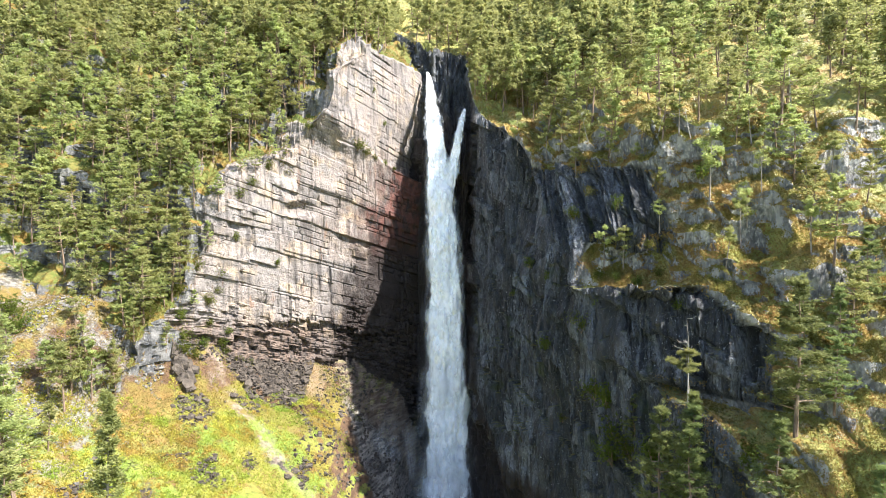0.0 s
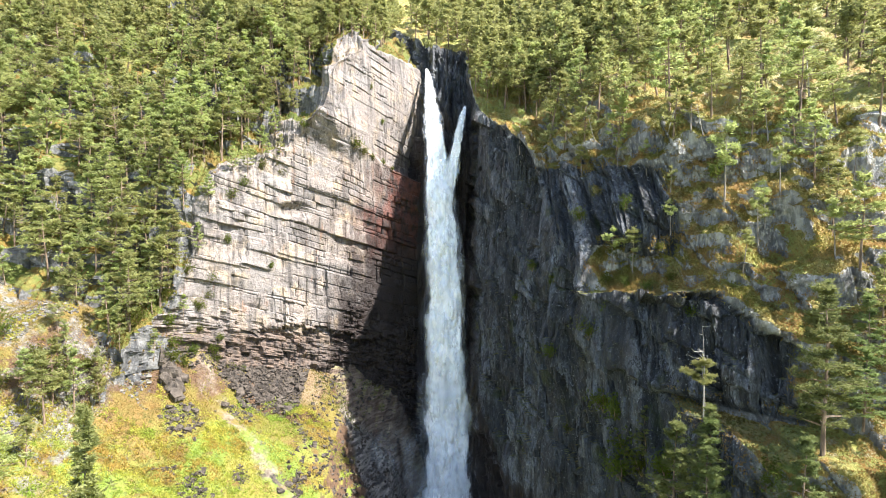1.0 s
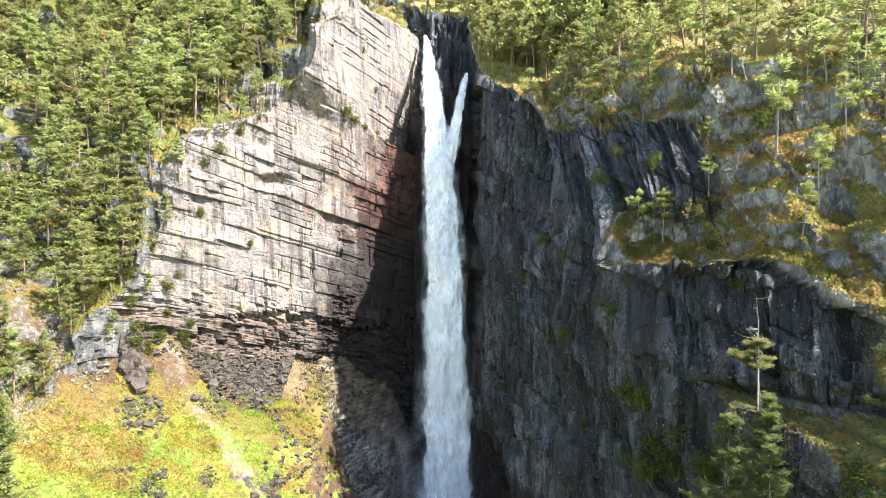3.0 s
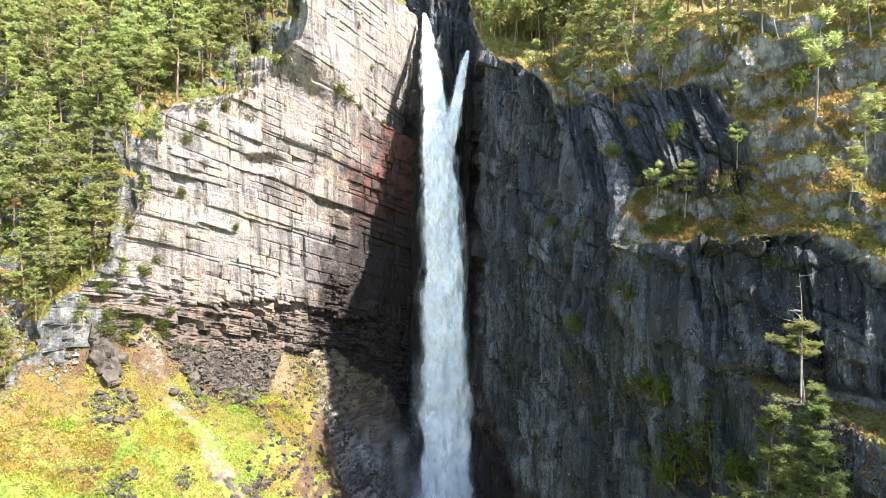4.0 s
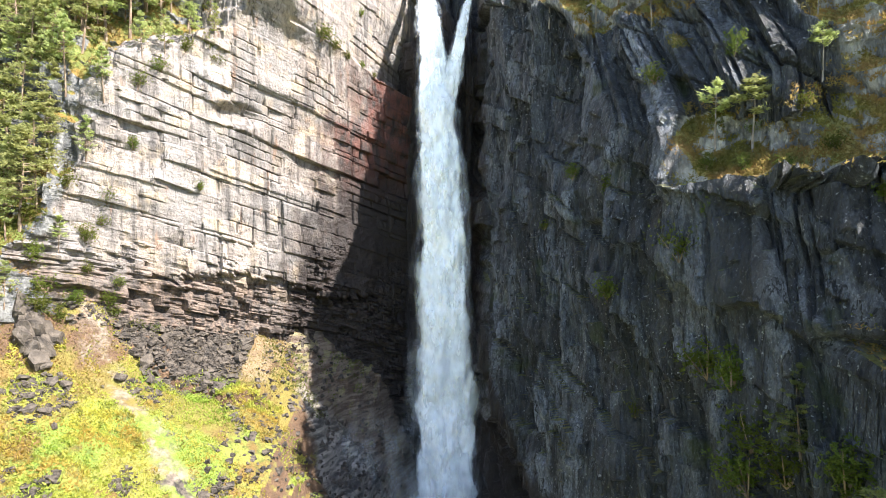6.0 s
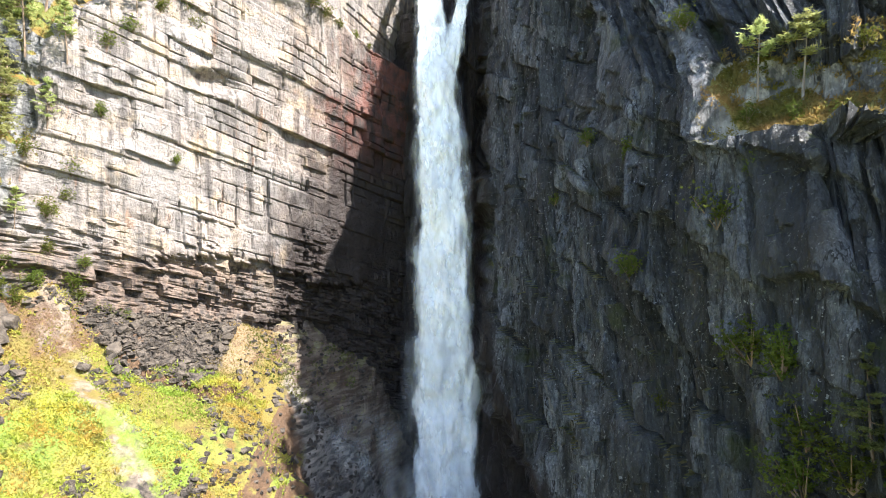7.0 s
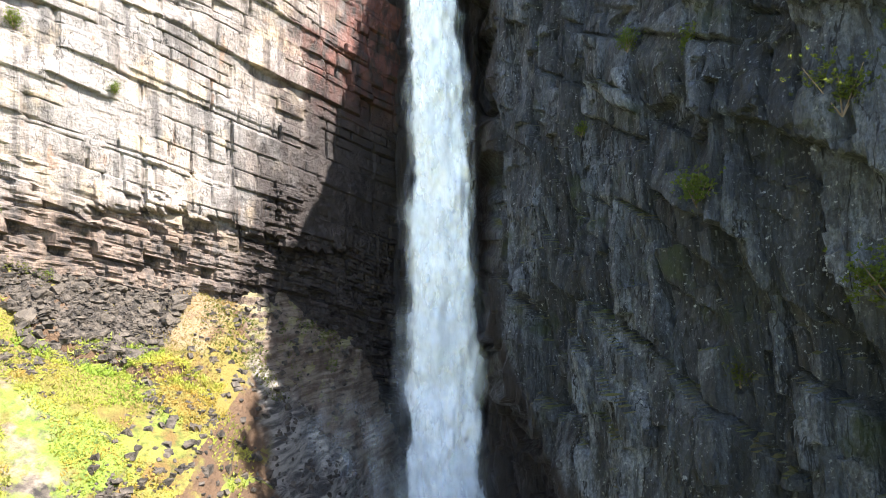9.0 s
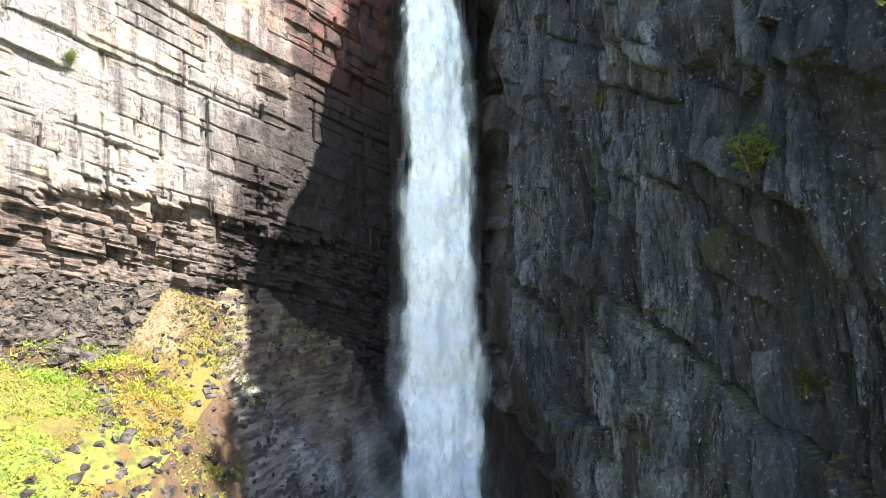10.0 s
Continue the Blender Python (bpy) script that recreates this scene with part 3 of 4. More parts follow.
def relief_left(x, y, z, rocky):
    """Blocks of layered granite: slabs above, broken courses lower down. Gives the relief and a tone for each block."""
    a = (x + 30) * 1.325
    b = z + 0.36 * (x + 30) + 0.5 * fbm(a / 16, z / 12, 0 * a, 2, 50)
    v0, c0, eu0, ev0, t0 = blocks(a, b, 7.5, 3.3, 56)
    v1, c1, eu1, ev1, t1 = blocks(a + 0.05 * z, b, 2.6, 1.15, 60)
    v2, c2, eu2, ev2, t2 = blocks(a, b, 0.95, 0.55, 70)
    v4, c4, eu4, ev4, t4 = blocks(a, b, 0.75, 0.27, 74)
    slab = smooth((z + 0.42 * (x + 16) - 64.5) / 1.5) * smooth((x + 24) / 3)
    fine = smooth((36 - 0.2 * (x + 25) - z) / 4 + 0.35 + 0.9 * fbm(a / 6, z / 4, 0 * a, 3, 57)) * (1 - 0.6 * slab)
    coarse = smooth(0.5 + 1.3 * fbm(a / 8, z / 5, 0 * a + 4, 3, 58)) * (1 - 0.8 * slab)
    d = 0.7 * fbm(a / 15, y / 15, z / 15, 3, 51)
    d = d + 0.34 * (v0 - 0.5) + 0.10 * (c0 - 0.5) + 0.03 * t0
    # most blocks lie nearly flush; some stand out and some have fallen away
    d = d + (0.12 + 0.88 * coarse) * (0.22 * (v1 - 0.5) + 0.26 * (v1 > 0.82) - 0.42 * (v1 < 0.13) + 0.04 * (c1 - 0.5) + 0.06 * t1)
    d = d + (0.07 + 0.93 * fine) * (0.20 * (v2 - 0.5) + 0.28 * (v2 > 0.78) - 0.40 * (v2 < 0.20) + 0.07 * (c2 - 0.5) + 0.12 * t2)
    d = d + (0.01 + 0.30 * fine) * (v4 - 0.5 + 0.3 * t4)
    crack = fbm(a / 3.5, z / 3.5, 0 * a + 8, 3, 59)
    d = d - 0.26 * (1 - bevel(ev0, 0.16)) * smooth(1.8 * crack + 0.5) - 0.32 * (1 - bevel(eu0, 0.22)) * smooth(1.5 * crack + 0.6)
    d = d - 0.20 * (1 - bevel(ev1, 0.14)) * smooth(2 * crack + 0.5) - 0.26 * (1 - bevel(eu1, 0.2)) * smooth(2 * crack + 0.5)
    # long ledges that run through the whole face
    for level, out in ((50.5, 0.28), (46.8, 0.20), (43.0, 0.22), (55.0, 0.22), (59.6, 0.20), (39.5, 0.2)):
        run = (1 - slab) * smooth(0.35 + 1.8 * fbm(a / 5, 0 * a + level, 0 * a, 3, 61))
        d = d + out * run * smooth((b - level) / 0.2) * smooth((level + 2.6 - b) / 2.2)
    # a hollow broken out of the face
    d = d - 1.3 * smooth(1.4 - np.hypot((x + 25.5) / 2.2, (z - 53.5) / 1.3)) + 0.06 * fbm(a * 0.9, y, z * 0.9, 4, 52)
    w1, k1, fu1, fv1, s1 = blocks(z + 0.3 * a, a + 0.6 * fbm(a / 4, z / 6, 0 * a, 3, 75), 4.0, 1.5, 76)
    w2, k2, fu2, fv2, s2 = blocks(z - 0.4 * a, a, 1.8, 0.6, 78)
    rough = (0.5 + 0.8 * smooth(0.4 + 1.2 * fbm(x / 9, y / 9, z / 9, 3, 53))) * (0.8 * fbm(x / 5, y / 5, z / 5, 4, 55) + 1.1 * (w1 - 0.5) + 0.2 * s1 + 0.5 * (w2 - 0.5) + 0.15 * s2 - 0.5 * (fv1 < 0.15))
    tone = np.clip(0.38 * v0 + 0.34 * v1 + 0.28 * v2 + 0.9 * (v1 > 0.9) - 0.12, 0, 1) * rocky + (0.6 * w1 + 0.4 * w2) * (1 - rocky)
    return d * rocky + rough * (1 - rocky), tone


def relief_right(x, y, z, rocky):
    """Upright ribs and plates of gneiss, and stepped outcrops on the hillside. Gives the relief and a tone for each block."""
    xl = x - LEAN * np.clip(z - 38, -40, 40)
    a = np.where(xl < 24, xl * 2.6, 62.4 + (xl - 24) * 1.5)
    j = 0.10 * fbm(a / 1.5, z / 2.5, 0 * a, 3, 79)
    w = a + 0.9 * fbm(a / 9, z / 16, 0 * a, 3, 80)
    ridge = 1 - 2 * abs(fbm(w / 5.0, z / 26, 0 * a, 2, 81))
    v0, c0, eu0, ev0, t0 = blocks(z + 0.45 * a + j, w, 11.0, 3.6, 88)
    v1, c1, eu1, ev1, t1 = blocks(z + 0.5 * a + j, w, 5.0, 1.5, 90)
    v2, c2, eu2, ev2, t2 = blocks(z - 0.3 * a + j, w, 2.6, 0.7, 95)
    part_rough = smooth(0.55 + 1.2 * fbm(a / 10, z / 12, 0 * a, 3, 96))
    crack = fbm(a / 4, z / 8, 0 * a + 3, 3, 94)
    d = 1.2 * fbm(a / 16, z / 20, 0 * a, 3, 82) + 0.9 * ridge
    d = d + 1.2 * (v0 - 0.5) + 0.5 * (c0 - 0.5) + 0.22 * t0 + (0.45 + 0.55 * part_rough) * (1.0 * (v1 - 0.5) + 0.4 * t1 + 0.8 * (v2 - 0.5) + 0.5 * t2)
    d = d - 1.2 * (1 - bevel(ev0, 0.30)) * smooth(1.5 * crack + 0.7) - 0.7 * (1 - bevel(ev1, 0.26)) * smooth(2 * crack + 0.5)
    d = d - 0.8 * (1 - bevel(eu0, 0.25)) * smooth(2 * crack + 0.5) - 0.4 * (1 - bevel(eu1, 0.18)) * smooth(2 * crack + 0.3) - 0.3 * (1 - bevel(ev2, 0.2)) * part_rough
    # overhangs that run down across the face
    for drop, top, out in ((0.42, 39.0, 1.0), (0.50, 31.0, 0.6), (0.36, 46.0, 0.6)):
        lip = z + drop * (a - 40) - top + 1.2 * (v1 - 0.5) + 0.8 * fbm(a / 5, z / 8, 0 * a, 3, 97)
        d = d + out * smooth(lip / 0.3) * smooth((7 - lip) / 6) * smooth((a - 26) / 12) * smooth((84 - a) / 10)
    d = d + 0.10 * fbm(a * 0.9, z * 0.9, y, 4, 83)
    v3, c3, eu3, ev3, t3 = blocks(a + 0.4 * z + j, z + 0.15 * a + 0.4 * y, 4.5, 5.5, 98)
    v6, c6, eu6, ev6, t6 = blocks(a - 0.3 * z + j, z + 0.2 * a + 0.5 * y, 2.0, 2.8, 93)
    v5, c5, eu5, ev5, t5 = blocks(a + 0.2 * z + j, z + 0.1 * a + 0.6 * y + j, 0.9, 1.1, 99)
    some = smooth(0.5 + 1.2 * fbm(x / 7, y / 7, z / 7, 3, 86))
    knobs = 1 - 2.2 * abs(fbm(x / 5.5, y / 9, z / 5.5, 3, 87))
    rough = 0.9 * fbm(x / 9, y / 9, z / 9, 3, 85) + 1.0 * knobs + 0.7 * (v3 - 0.5) + (0.2 + 0.8 * some) * (0.5 * (v6 - 0.5) + 0.2 * t6 + 0.4 * (v5 - 0.5) + 0.3 * t5)
    bank_zone = smooth((x - 17) / 2) * smooth((30 - x) / 3) * smooth((z - 42) / 1) * smooth((50 - z) / 1)
    rough = rough * (1 - 0.7 * bank_zone)
    rough = rough * (1 - 0.4 * smooth((z - 66) / 6))
    d, rough = (q * (1 - 0.75 * smooth((x - 22.5) / 1.0) * smooth((33.5 - z) / 1.5) * smooth((36 - x) / 3)) for q in (d, rough))
    rough = rough - 0.5 * (1 - bevel(eu3, 0.25)) * smooth(2 * crack + 0.5) - 0.25 * (1 - bevel(eu6, 0.2)) * smooth(2 * crack + 0.3) + 0.12 * fbm(x, y, z, 3, 84)
    tone = np.clip(0.42 * v0 + 0.36 * v1 + 0.30 * v2 - 0.04, 0, 1) * rocky + (0.5 * v3 + 0.5 * v6) * (1 - rocky)
    return d * rocky + rough * (1 - rocky), tone


XL = steps((-150, -46, 0.9), (-46, -31, 0.3), (-31, 3.0, 0.125))
XR = steps((-30, -4, 0.8), (-4, 5, 0.2), (5, 23, 0.085), (23, 33, 0.13), (33, 46, 0.22), (46, 150, 0.9))
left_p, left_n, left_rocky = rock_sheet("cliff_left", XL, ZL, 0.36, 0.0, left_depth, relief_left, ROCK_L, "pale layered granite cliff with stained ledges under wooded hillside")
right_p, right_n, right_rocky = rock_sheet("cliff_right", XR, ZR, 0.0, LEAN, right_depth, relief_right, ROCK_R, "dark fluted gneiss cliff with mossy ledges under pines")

GX = steps((-1500, -160, 80), (-160, -62, 2.0), (-62, 12, 0.26), (12, 160, 2.0), (160, 1501, 80))
GY = steps((-1500, -60, 80), (-60, 50, 2.5), (50, 122, 0.30), (122, 200, 3.0), (200, 1501, 80))
gx, gy = np.meshgrid(GX, GY)
ground_p = np.stack((gx, gy, ground_height(gx, gy)), axis=-1)
ground_n = grid_normals(ground_p)
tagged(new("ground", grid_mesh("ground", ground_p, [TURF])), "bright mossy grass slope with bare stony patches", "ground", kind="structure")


# ---- waterfall ----
def stream(name, line, widths, seed, thick=0.45, mat=None, spread=1.0, back=0.0):
    """A body of falling water along a line of points, bulging forwards."""
    line, widths = np.array(line, float), np.array(widths, float)
    t = np.linspace(0, 1, 400)
    s = np.linspace(0, 1, len(line))
    cx, cy, cz = (np.interp(t, s, line[:, i]) for i in range(3))
    w = np.interp(t, s, widths) * spread
    u = np.linspace(-1, 1, 44)
    uu, tt = np.meshgrid(u, t)
    edge = 1.1 + 0.13 * fbm(tt * 22, np.sign(uu) * 5, 0 * uu, 5, seed)
    x = cx[:, None] + uu * w[:, None] / 2 * edge
    z = cz[:, None] + 0 * uu
    front = np.sqrt(np.maximum(0, 1 - uu ** 2)) * thick * w[:, None] * 0.5
    lumps = 0.55 * fbm(x / 1.6, z / 4.0, 0 * x, 5, seed + 7) + 0.35 * abs(fbm(x / 0.8, z / 2.6, 0 * x, 4, seed + 17))
    y = cy[:, None] + back - front - lumps * np.minimum(1, w[:, None] / 4)
    me = grid_mesh(name, np.stack((x, y, z), axis=-1), [mat or WATER], facet=False)
    thin = smooth((1 - abs(uu)) * 2.2) * smooth(tt * 12)
    me.attributes.new("body", "FLOAT", "POINT").data.foreach_set("value", thin.reshape(-1).astype(np.float32))
    return me


falls = tagged(new("waterfall"), "white waterfall plunging in two strands over the cliff", "waterfall")


def part(name, mesh, parent, label=""):
    ob = new(name, mesh)
    ob.parent = parent
    if label:
        ob["label"] = label
    return ob


MAIN = [(-3.7, 132, 85.5), (-3.3, 130, 83.5), (-2.6, 124, 76), (-1.7, 118.5, 68), (-0.9, 115.5, 58), (-0.1, 113.5, 48), (0.3, 112.3, 36), (0.5, 111.5, 24), (0.8, 111, 12), (0.9, 110.5, -2)]
MAIN_WIDTHS = [0.5, 1.2, 2.3, 3.5, 4.6, 5.5, 6.3, 7.0, 7.6, 8.6]
SIDE = [(4.3, 120.5, 75), (3.7, 119, 72.5), (2.6, 117, 67), (1.5, 115.8, 61), (0.7, 115.4, 56), (0.0, 115.6, 50)]
SIDE_WIDTHS = [0.4, 1.1, 1.7, 2.2, 1.9, 0.8]
part("main_strand", stream("main_strand", MAIN, MAIN_WIDTHS, 100), falls)
part("side_strand", stream("side_strand", SIDE, SIDE_WIDTHS, 120), falls, "thinner strand joining the main fall")
part("spray", stream("spray", MAIN[1:], MAIN_WIDTHS[1:], 140, 0.5, VEIL, 1.3, -0.3), falls, "soft white spray round the fall")
part("spray", stream("spray", SIDE, SIDE_WIDTHS, 150, 0.5, VEIL, 1.35, -0.3), falls, "soft white spray round the fall")


def mist_sheet(x0, x1, y, z0, z1, seed):
    u, v = np.meshgrid(np.linspace(0, 1, 40), np.linspace(0, 1, 30))
    x = x0 + (x1 - x0) * u
    z = z0 + (z1 - z0) * v
    yy = y + 1.5 * fbm(x / 4, z / 4, 0 * x, 3, seed)
    me = grid_mesh("mist", np.stack((x, yy, z), axis=-1), [MIST], facet=False)
    fade = smooth(2.4 * u) * smooth(2.4 * (1 - u)) * smooth(2.4 * v) * smooth(2.4 * (1 - v))
    me.attributes.new("body", "FLOAT", "POINT").data.foreach_set("value", fade.reshape(-1).astype(np.float32))
    return me


for k, (x0, x1, y, z0, z1) in enumerate(((-14, 3, 106, 0, 17), (-15, -3, 103, 8, 19), (-8, 8, 105, -3, 12), (-5, 5, 108, 4, 30))):
    part("mist", mist_sheet(x0, x1, y, z0, z1, 160 + k), falls, "faint drifting mist at the foot")


# ---- trees ----
def tube(verts, tris, a, b, ra, rb, sides=5):
    a, b = np.array(a, float), np.array(b, float)
    d = b - a
    d = d / (np.linalg.norm(d) + 1e-9)
    e = np.cross(d, (0.3, 0.9, 0.1))
    e /= np.linalg.norm(e) + 1e-9
    f = np.cross(d, e)
    k = len(verts)
    for c, r in ((a, ra), (b, rb)):
        for i in range(sides):
            q = 2 * math.pi * i / sides
            verts.append(c + r * (math.cos(q) * e + math.sin(q) * f))
    for i in range(sides):
        j = (i + 1) % sides
        tris.append((k + i, k + j, k + sides + j))
        tris.append((k + i, k + sides + j, k + sides + i))


def tufts(rng, centres, sizes, blades, up=0.5, slim=0.13):
    """Sprays of narrow blades round many centres."""
    c = np.repeat(np.asarray(centres, float), blades, axis=0)
    size = np.repeat(np.asarray(sizes, float), blades)[:, None]
    k = len(c)
    d = rng.normal(size=(k, 3))
    d[:, 2] = abs(d[:, 2]) * up + 0.1
    d /= np.linalg.norm(d, axis=1, keepdims=True)
    side = np.cross(d, rng.normal(size=(k, 3)))
    side /= np.linalg.norm(side, axis=1, keepdims=True) + 1e-9
    o = c + rng.normal(size=(k, 3)) * size * 0.28
    length = size * rng.uniform(0.6, 1.15, (k, 1))
    wide = size * rng.uniform(0.7, 1.3, (k, 1)) * slim
    v = np.stack((o - side * wide, o + side * wide, o + d * length), axis=1).reshape(-1, 3)
    return v, np.arange(3 * k).reshape(-1, 3)


def pine_meshes(seed, h, clear, spread, whorls, per, blades, gaps=0.12, fine=1.0, slim=0.11):
    """Trunk and crown of a pine: bare up to clear * h, then whorls of level branches that carry flat pads of needles."""
    rng = np.random.default_rng(seed)
    tv, tt, cc, cs = [], [], [], []
    bend = rng.normal(size=2) * 0.03 * h
    pts = [np.array((bend[0] * math.sin(3 * q) * q, bend[1] * math.sin(2.4 * q) * q, h * q)) for q in np.linspace(0, 1, 9)]
    r0 = 0.013 * h + 0.03
    for i in range(8):
        tube(tv, tt, pts[i], pts[i + 1], r0 * (1 - i / 8.6), r0 * (1 - (i + 1) / 8.6), 6)
    for wv in range(whorls):
        q = clear + (1 - clear) * (wv + rng.uniform(0, 0.5)) / whorls
        base = np.array([np.interp(q, np.linspace(0, 1, 9), [p[i] for p in pts]) for i in range(3)])
        rel = (q - clear) / (1 - clear)
        reach = spread * h * (0.6 + 0.4 * math.sin(math.pi * min(1, rel * 1.5))) * math.sqrt(max(0.05, 1 - rel ** 1.5))
        for b in range(rng.integers(4, 7)):
            if rng.random() < gaps:
                continue
            az = rng.uniform(0, 2 * math.pi)
            length = reach * rng.uniform(0.45, 1.2)
            rise = rng.uniform(-0.12, 0.16) + 0.5 * rel ** 2
            d = np.array((math.cos(az), math.sin(az), rise))
            root = base + np.array((0, 0, rng.uniform(-0.3, 0.3) * h * (1 - clear) / whorls))
            tip = root + d * length
            tube(tv, tt, root, tip, 0.008 * h * (1 - q) + 0.02, 0.012, 3)
            across = np.array((-math.sin(az), math.cos(az), 0))
            for k in range(per):
                s = rng.uniform(0.28, 1.08) ** 0.8
                c = root + d * length * s + across * rng.normal() * 0.26 * length * (0.35 + 0.65 * s)
                c[2] += rng.normal() * 0.035 * length + 0.10 * length * s * s
                cc.append(c)
                cs.append(fine * rng.uniform(0.45, 0.8) * (0.55 + 0.045 * h))
    for k in range(per * 2):
        cc.append(pts[-1] + rng.normal(size=3) * (0.3, 0.3, 0.35) * h / 10 + (0, 0, -0.03 * h))
        cs.append(0.5 * fine * h / 10)
    return (tv, tt), tufts(rng, cc, cs, blades, 0.22, slim)


def make_tree(name, label, trunk, crown, bark_mat, leaf_mat, category="tree", group=""):
    tree = tagged(new(name), label, category, group)
    part("trunk", tri_mesh("trunk", trunk[0], trunk[1], bark_mat), tree)
    if len(crown[0]):
        part("crown", tri_mesh("crown", crown[0], crown[1], leaf_mat), tree)
    return tree


def spots(p, n, rocky, rng, count, gap, keep):
    """Places on a sheet of land that are flat enough, kept apart from one another."""
    flat = p.reshape(-1, 3)
    nz = n.reshape(-1, 3)[:, 2]
    ok = np.flatnonzero(keep(flat[:, 0], flat[:, 1], flat[:, 2], nz) & (rocky.reshape(-1) < 0.4))
    rng.shuffle(ok)
    taken, out = {}, []
    for i in ok[:count * 60]:
        q = flat[i]
        key = (int(math.floor(q[0] / gap)), int(math.floor(q[1] / gap)), int(math.floor(q[2] / gap)))
        near = [taken.get((key[0] + a, key[1] + b, key[2] + c)) for a in (-1, 0, 1) for b in (-1, 0, 1) for c in (-1, 0, 1)]
        if any(m is not None and np.linalg.norm(m - q) < gap for m in near):
            continue
        taken[key] = q
        out.append(q)
        if len(out) >= count:
            break
    return out


rng = np.random.default_rng(7)
PINES = []
for i in range(8):
    trunk, crown = pine_meshes(200 + i, 10.0, (0.25, 0.36, 0.45, 0.30)[i % 4], (0.25, 0.31, 0.24, 0.29)[i % 4], (9, 8, 7, 8)[i % 4], 9, 10, fine=0.54, slim=0.2)
    PINES.append(make_tree("pine_tree", "Scots pine with yellow-green needles on the heathy hillside", trunk, crown, BARK, NEEDLES, "tree", "pines of the hillside"))


def seat(p, x, z, sheet_y=None):
    """The place on a sheet of rock nearest to x and z."""
    q = p.reshape(-1, 3)
    return q[np.argmin((q[:, 0] - x) ** 2 + (q[:, 2] - z) ** 2)]


def spot(p, x, y, z):
    """The place on a sheet of rock nearest to a point."""
    q = p.reshape(-1, 3)
    return q[np.argmin(((q - np.array((x, y, z))) ** 2).sum(axis=1))]


def plant(kind, q, h, tilt=3.0, base=10.0, wide=1.0):
    s = h / base
    ob = copy_thing(kind, Matrix.LocRotScale((q[0], q[1], q[2] - 0.25), Euler((radians(rng.normal() * tilt), radians(rng.normal() * tilt), rng.uniform(0, 6.28))), None))
    ob.scale = (s * wide * rng.uniform(0.9, 1.15), s * wide * rng.uniform(0.9, 1.15), s)
    return ob


hill_l = spots(left_p, left_n, left_rocky, rng, 240, 2.3, lambda x, y, z, nz: (nz > 0.25) & (x > -80) & (z > 36) & (z < 100) & (y < 132) & (x < -16) & ((y > wall_line(x) + 5.5) | (x < -39) | (z < 46)))
hill_r = spots(right_p, right_n, right_rocky, rng, 48, 3.6, lambda x, y, z, nz: (nz > 0.32) & (x > 6) & (x < 60) & (z > np.where(x > 25, 36 + 24 * smooth((38 - x) / 3), 57 + 0.9 * np.maximum(0, 22 - x) + 5.0 * smooth((17 - x) / 4))) & (z < 71) & (y < 125))
hill_r += spots(right_p, right_n, right_rocky, rng, 85, 2.8, lambda x, y, z, nz: (nz > 0.32) & (x > 6) & (x < 60) & (z > np.where(x > 25, 36 + 24 * smooth((38 - x) / 3), 57 + 0.9 * np.maximum(0, 22 - x) + 5.0 * smooth((17 - x) / 4))) & (z >= 71) & (z < 98) & (y < 125))
hills = sorted(hill_l + hill_r, key=lambda q: q[1])
for k, t in enumerate(PINES):
    q = hills[k]
    t.matrix_basis = Matrix.LocRotScale((q[0], q[1], q[2] - 0.25), None, (0.9, 0.9, 0.9))
for k, q in enumerate(hills[8:270]):
    plant(PINES[k % 8], q, rng.uniform(6.5, 12.5) * (1.0 if q[0] < 0 or q[2] > 60 else 0.72))

# the woods further up the slopes
far = spots(left_p, left_n, left_rocky, rng, 320, 2.5, lambda x, y, z, nz: (nz > 0.2) & (x > -130) & (x < -12) & (z > 60) & (z < 135) & ((y > 114) | (x < -78)))
far += spots(right_p, right_n, right_rocky, rng, 340, 2.7, lambda x, y, z, nz: (nz > 0.2) & (x > -28) & (x < 92) & (z > 60 + 22 * smooth((18 - x) / 5)) & (z < 118) & ((y > 104) | (x > 52)))
far += hills[270:]
lods = [pine_meshes(260 + i, 10.0, (0.2, 0.3, 0.4)[i % 3], (0.25, 0.28, 0.22)[i % 3], 9, 4, 5, fine=1.0, slim=0.24) for i in range(6)]
lods = [[np.array(q) for q in (*t, *c)] for t, c in lods]


def wood(name, which, mat, label):
    vs, ts, k = [], [], 0
    r2 = np.random.default_rng(12)
    for i, q in enumerate(far):
        v, t = lods[i % 6][which], lods[i % 6][which + 1]
        a, s = r2.uniform(0, 6.28), r2.uniform(0.75, 1.25)
        c, d = math.cos(a) * s, math.sin(a) * s
        vs.append(np.stack((v[:, 0] * c - v[:, 1] * d, v[:, 0] * d + v[:, 1] * c, v[:, 2] * s), axis=-1) + q - (0, 0, 0.3))
        ts.append(t + k)
        k += len(v)
    return tagged(new(name, tri_mesh(name, np.concatenate(vs), np.concatenate(ts), mat)), label, "forest", kind="stuff")


wood("far_pine_crowns", 2, NEEDLES, "dense pine wood crowns on the upper slopes")
wood("far_pine_trunks", 0, BARK, "thin pine trunks on the upper slopes")

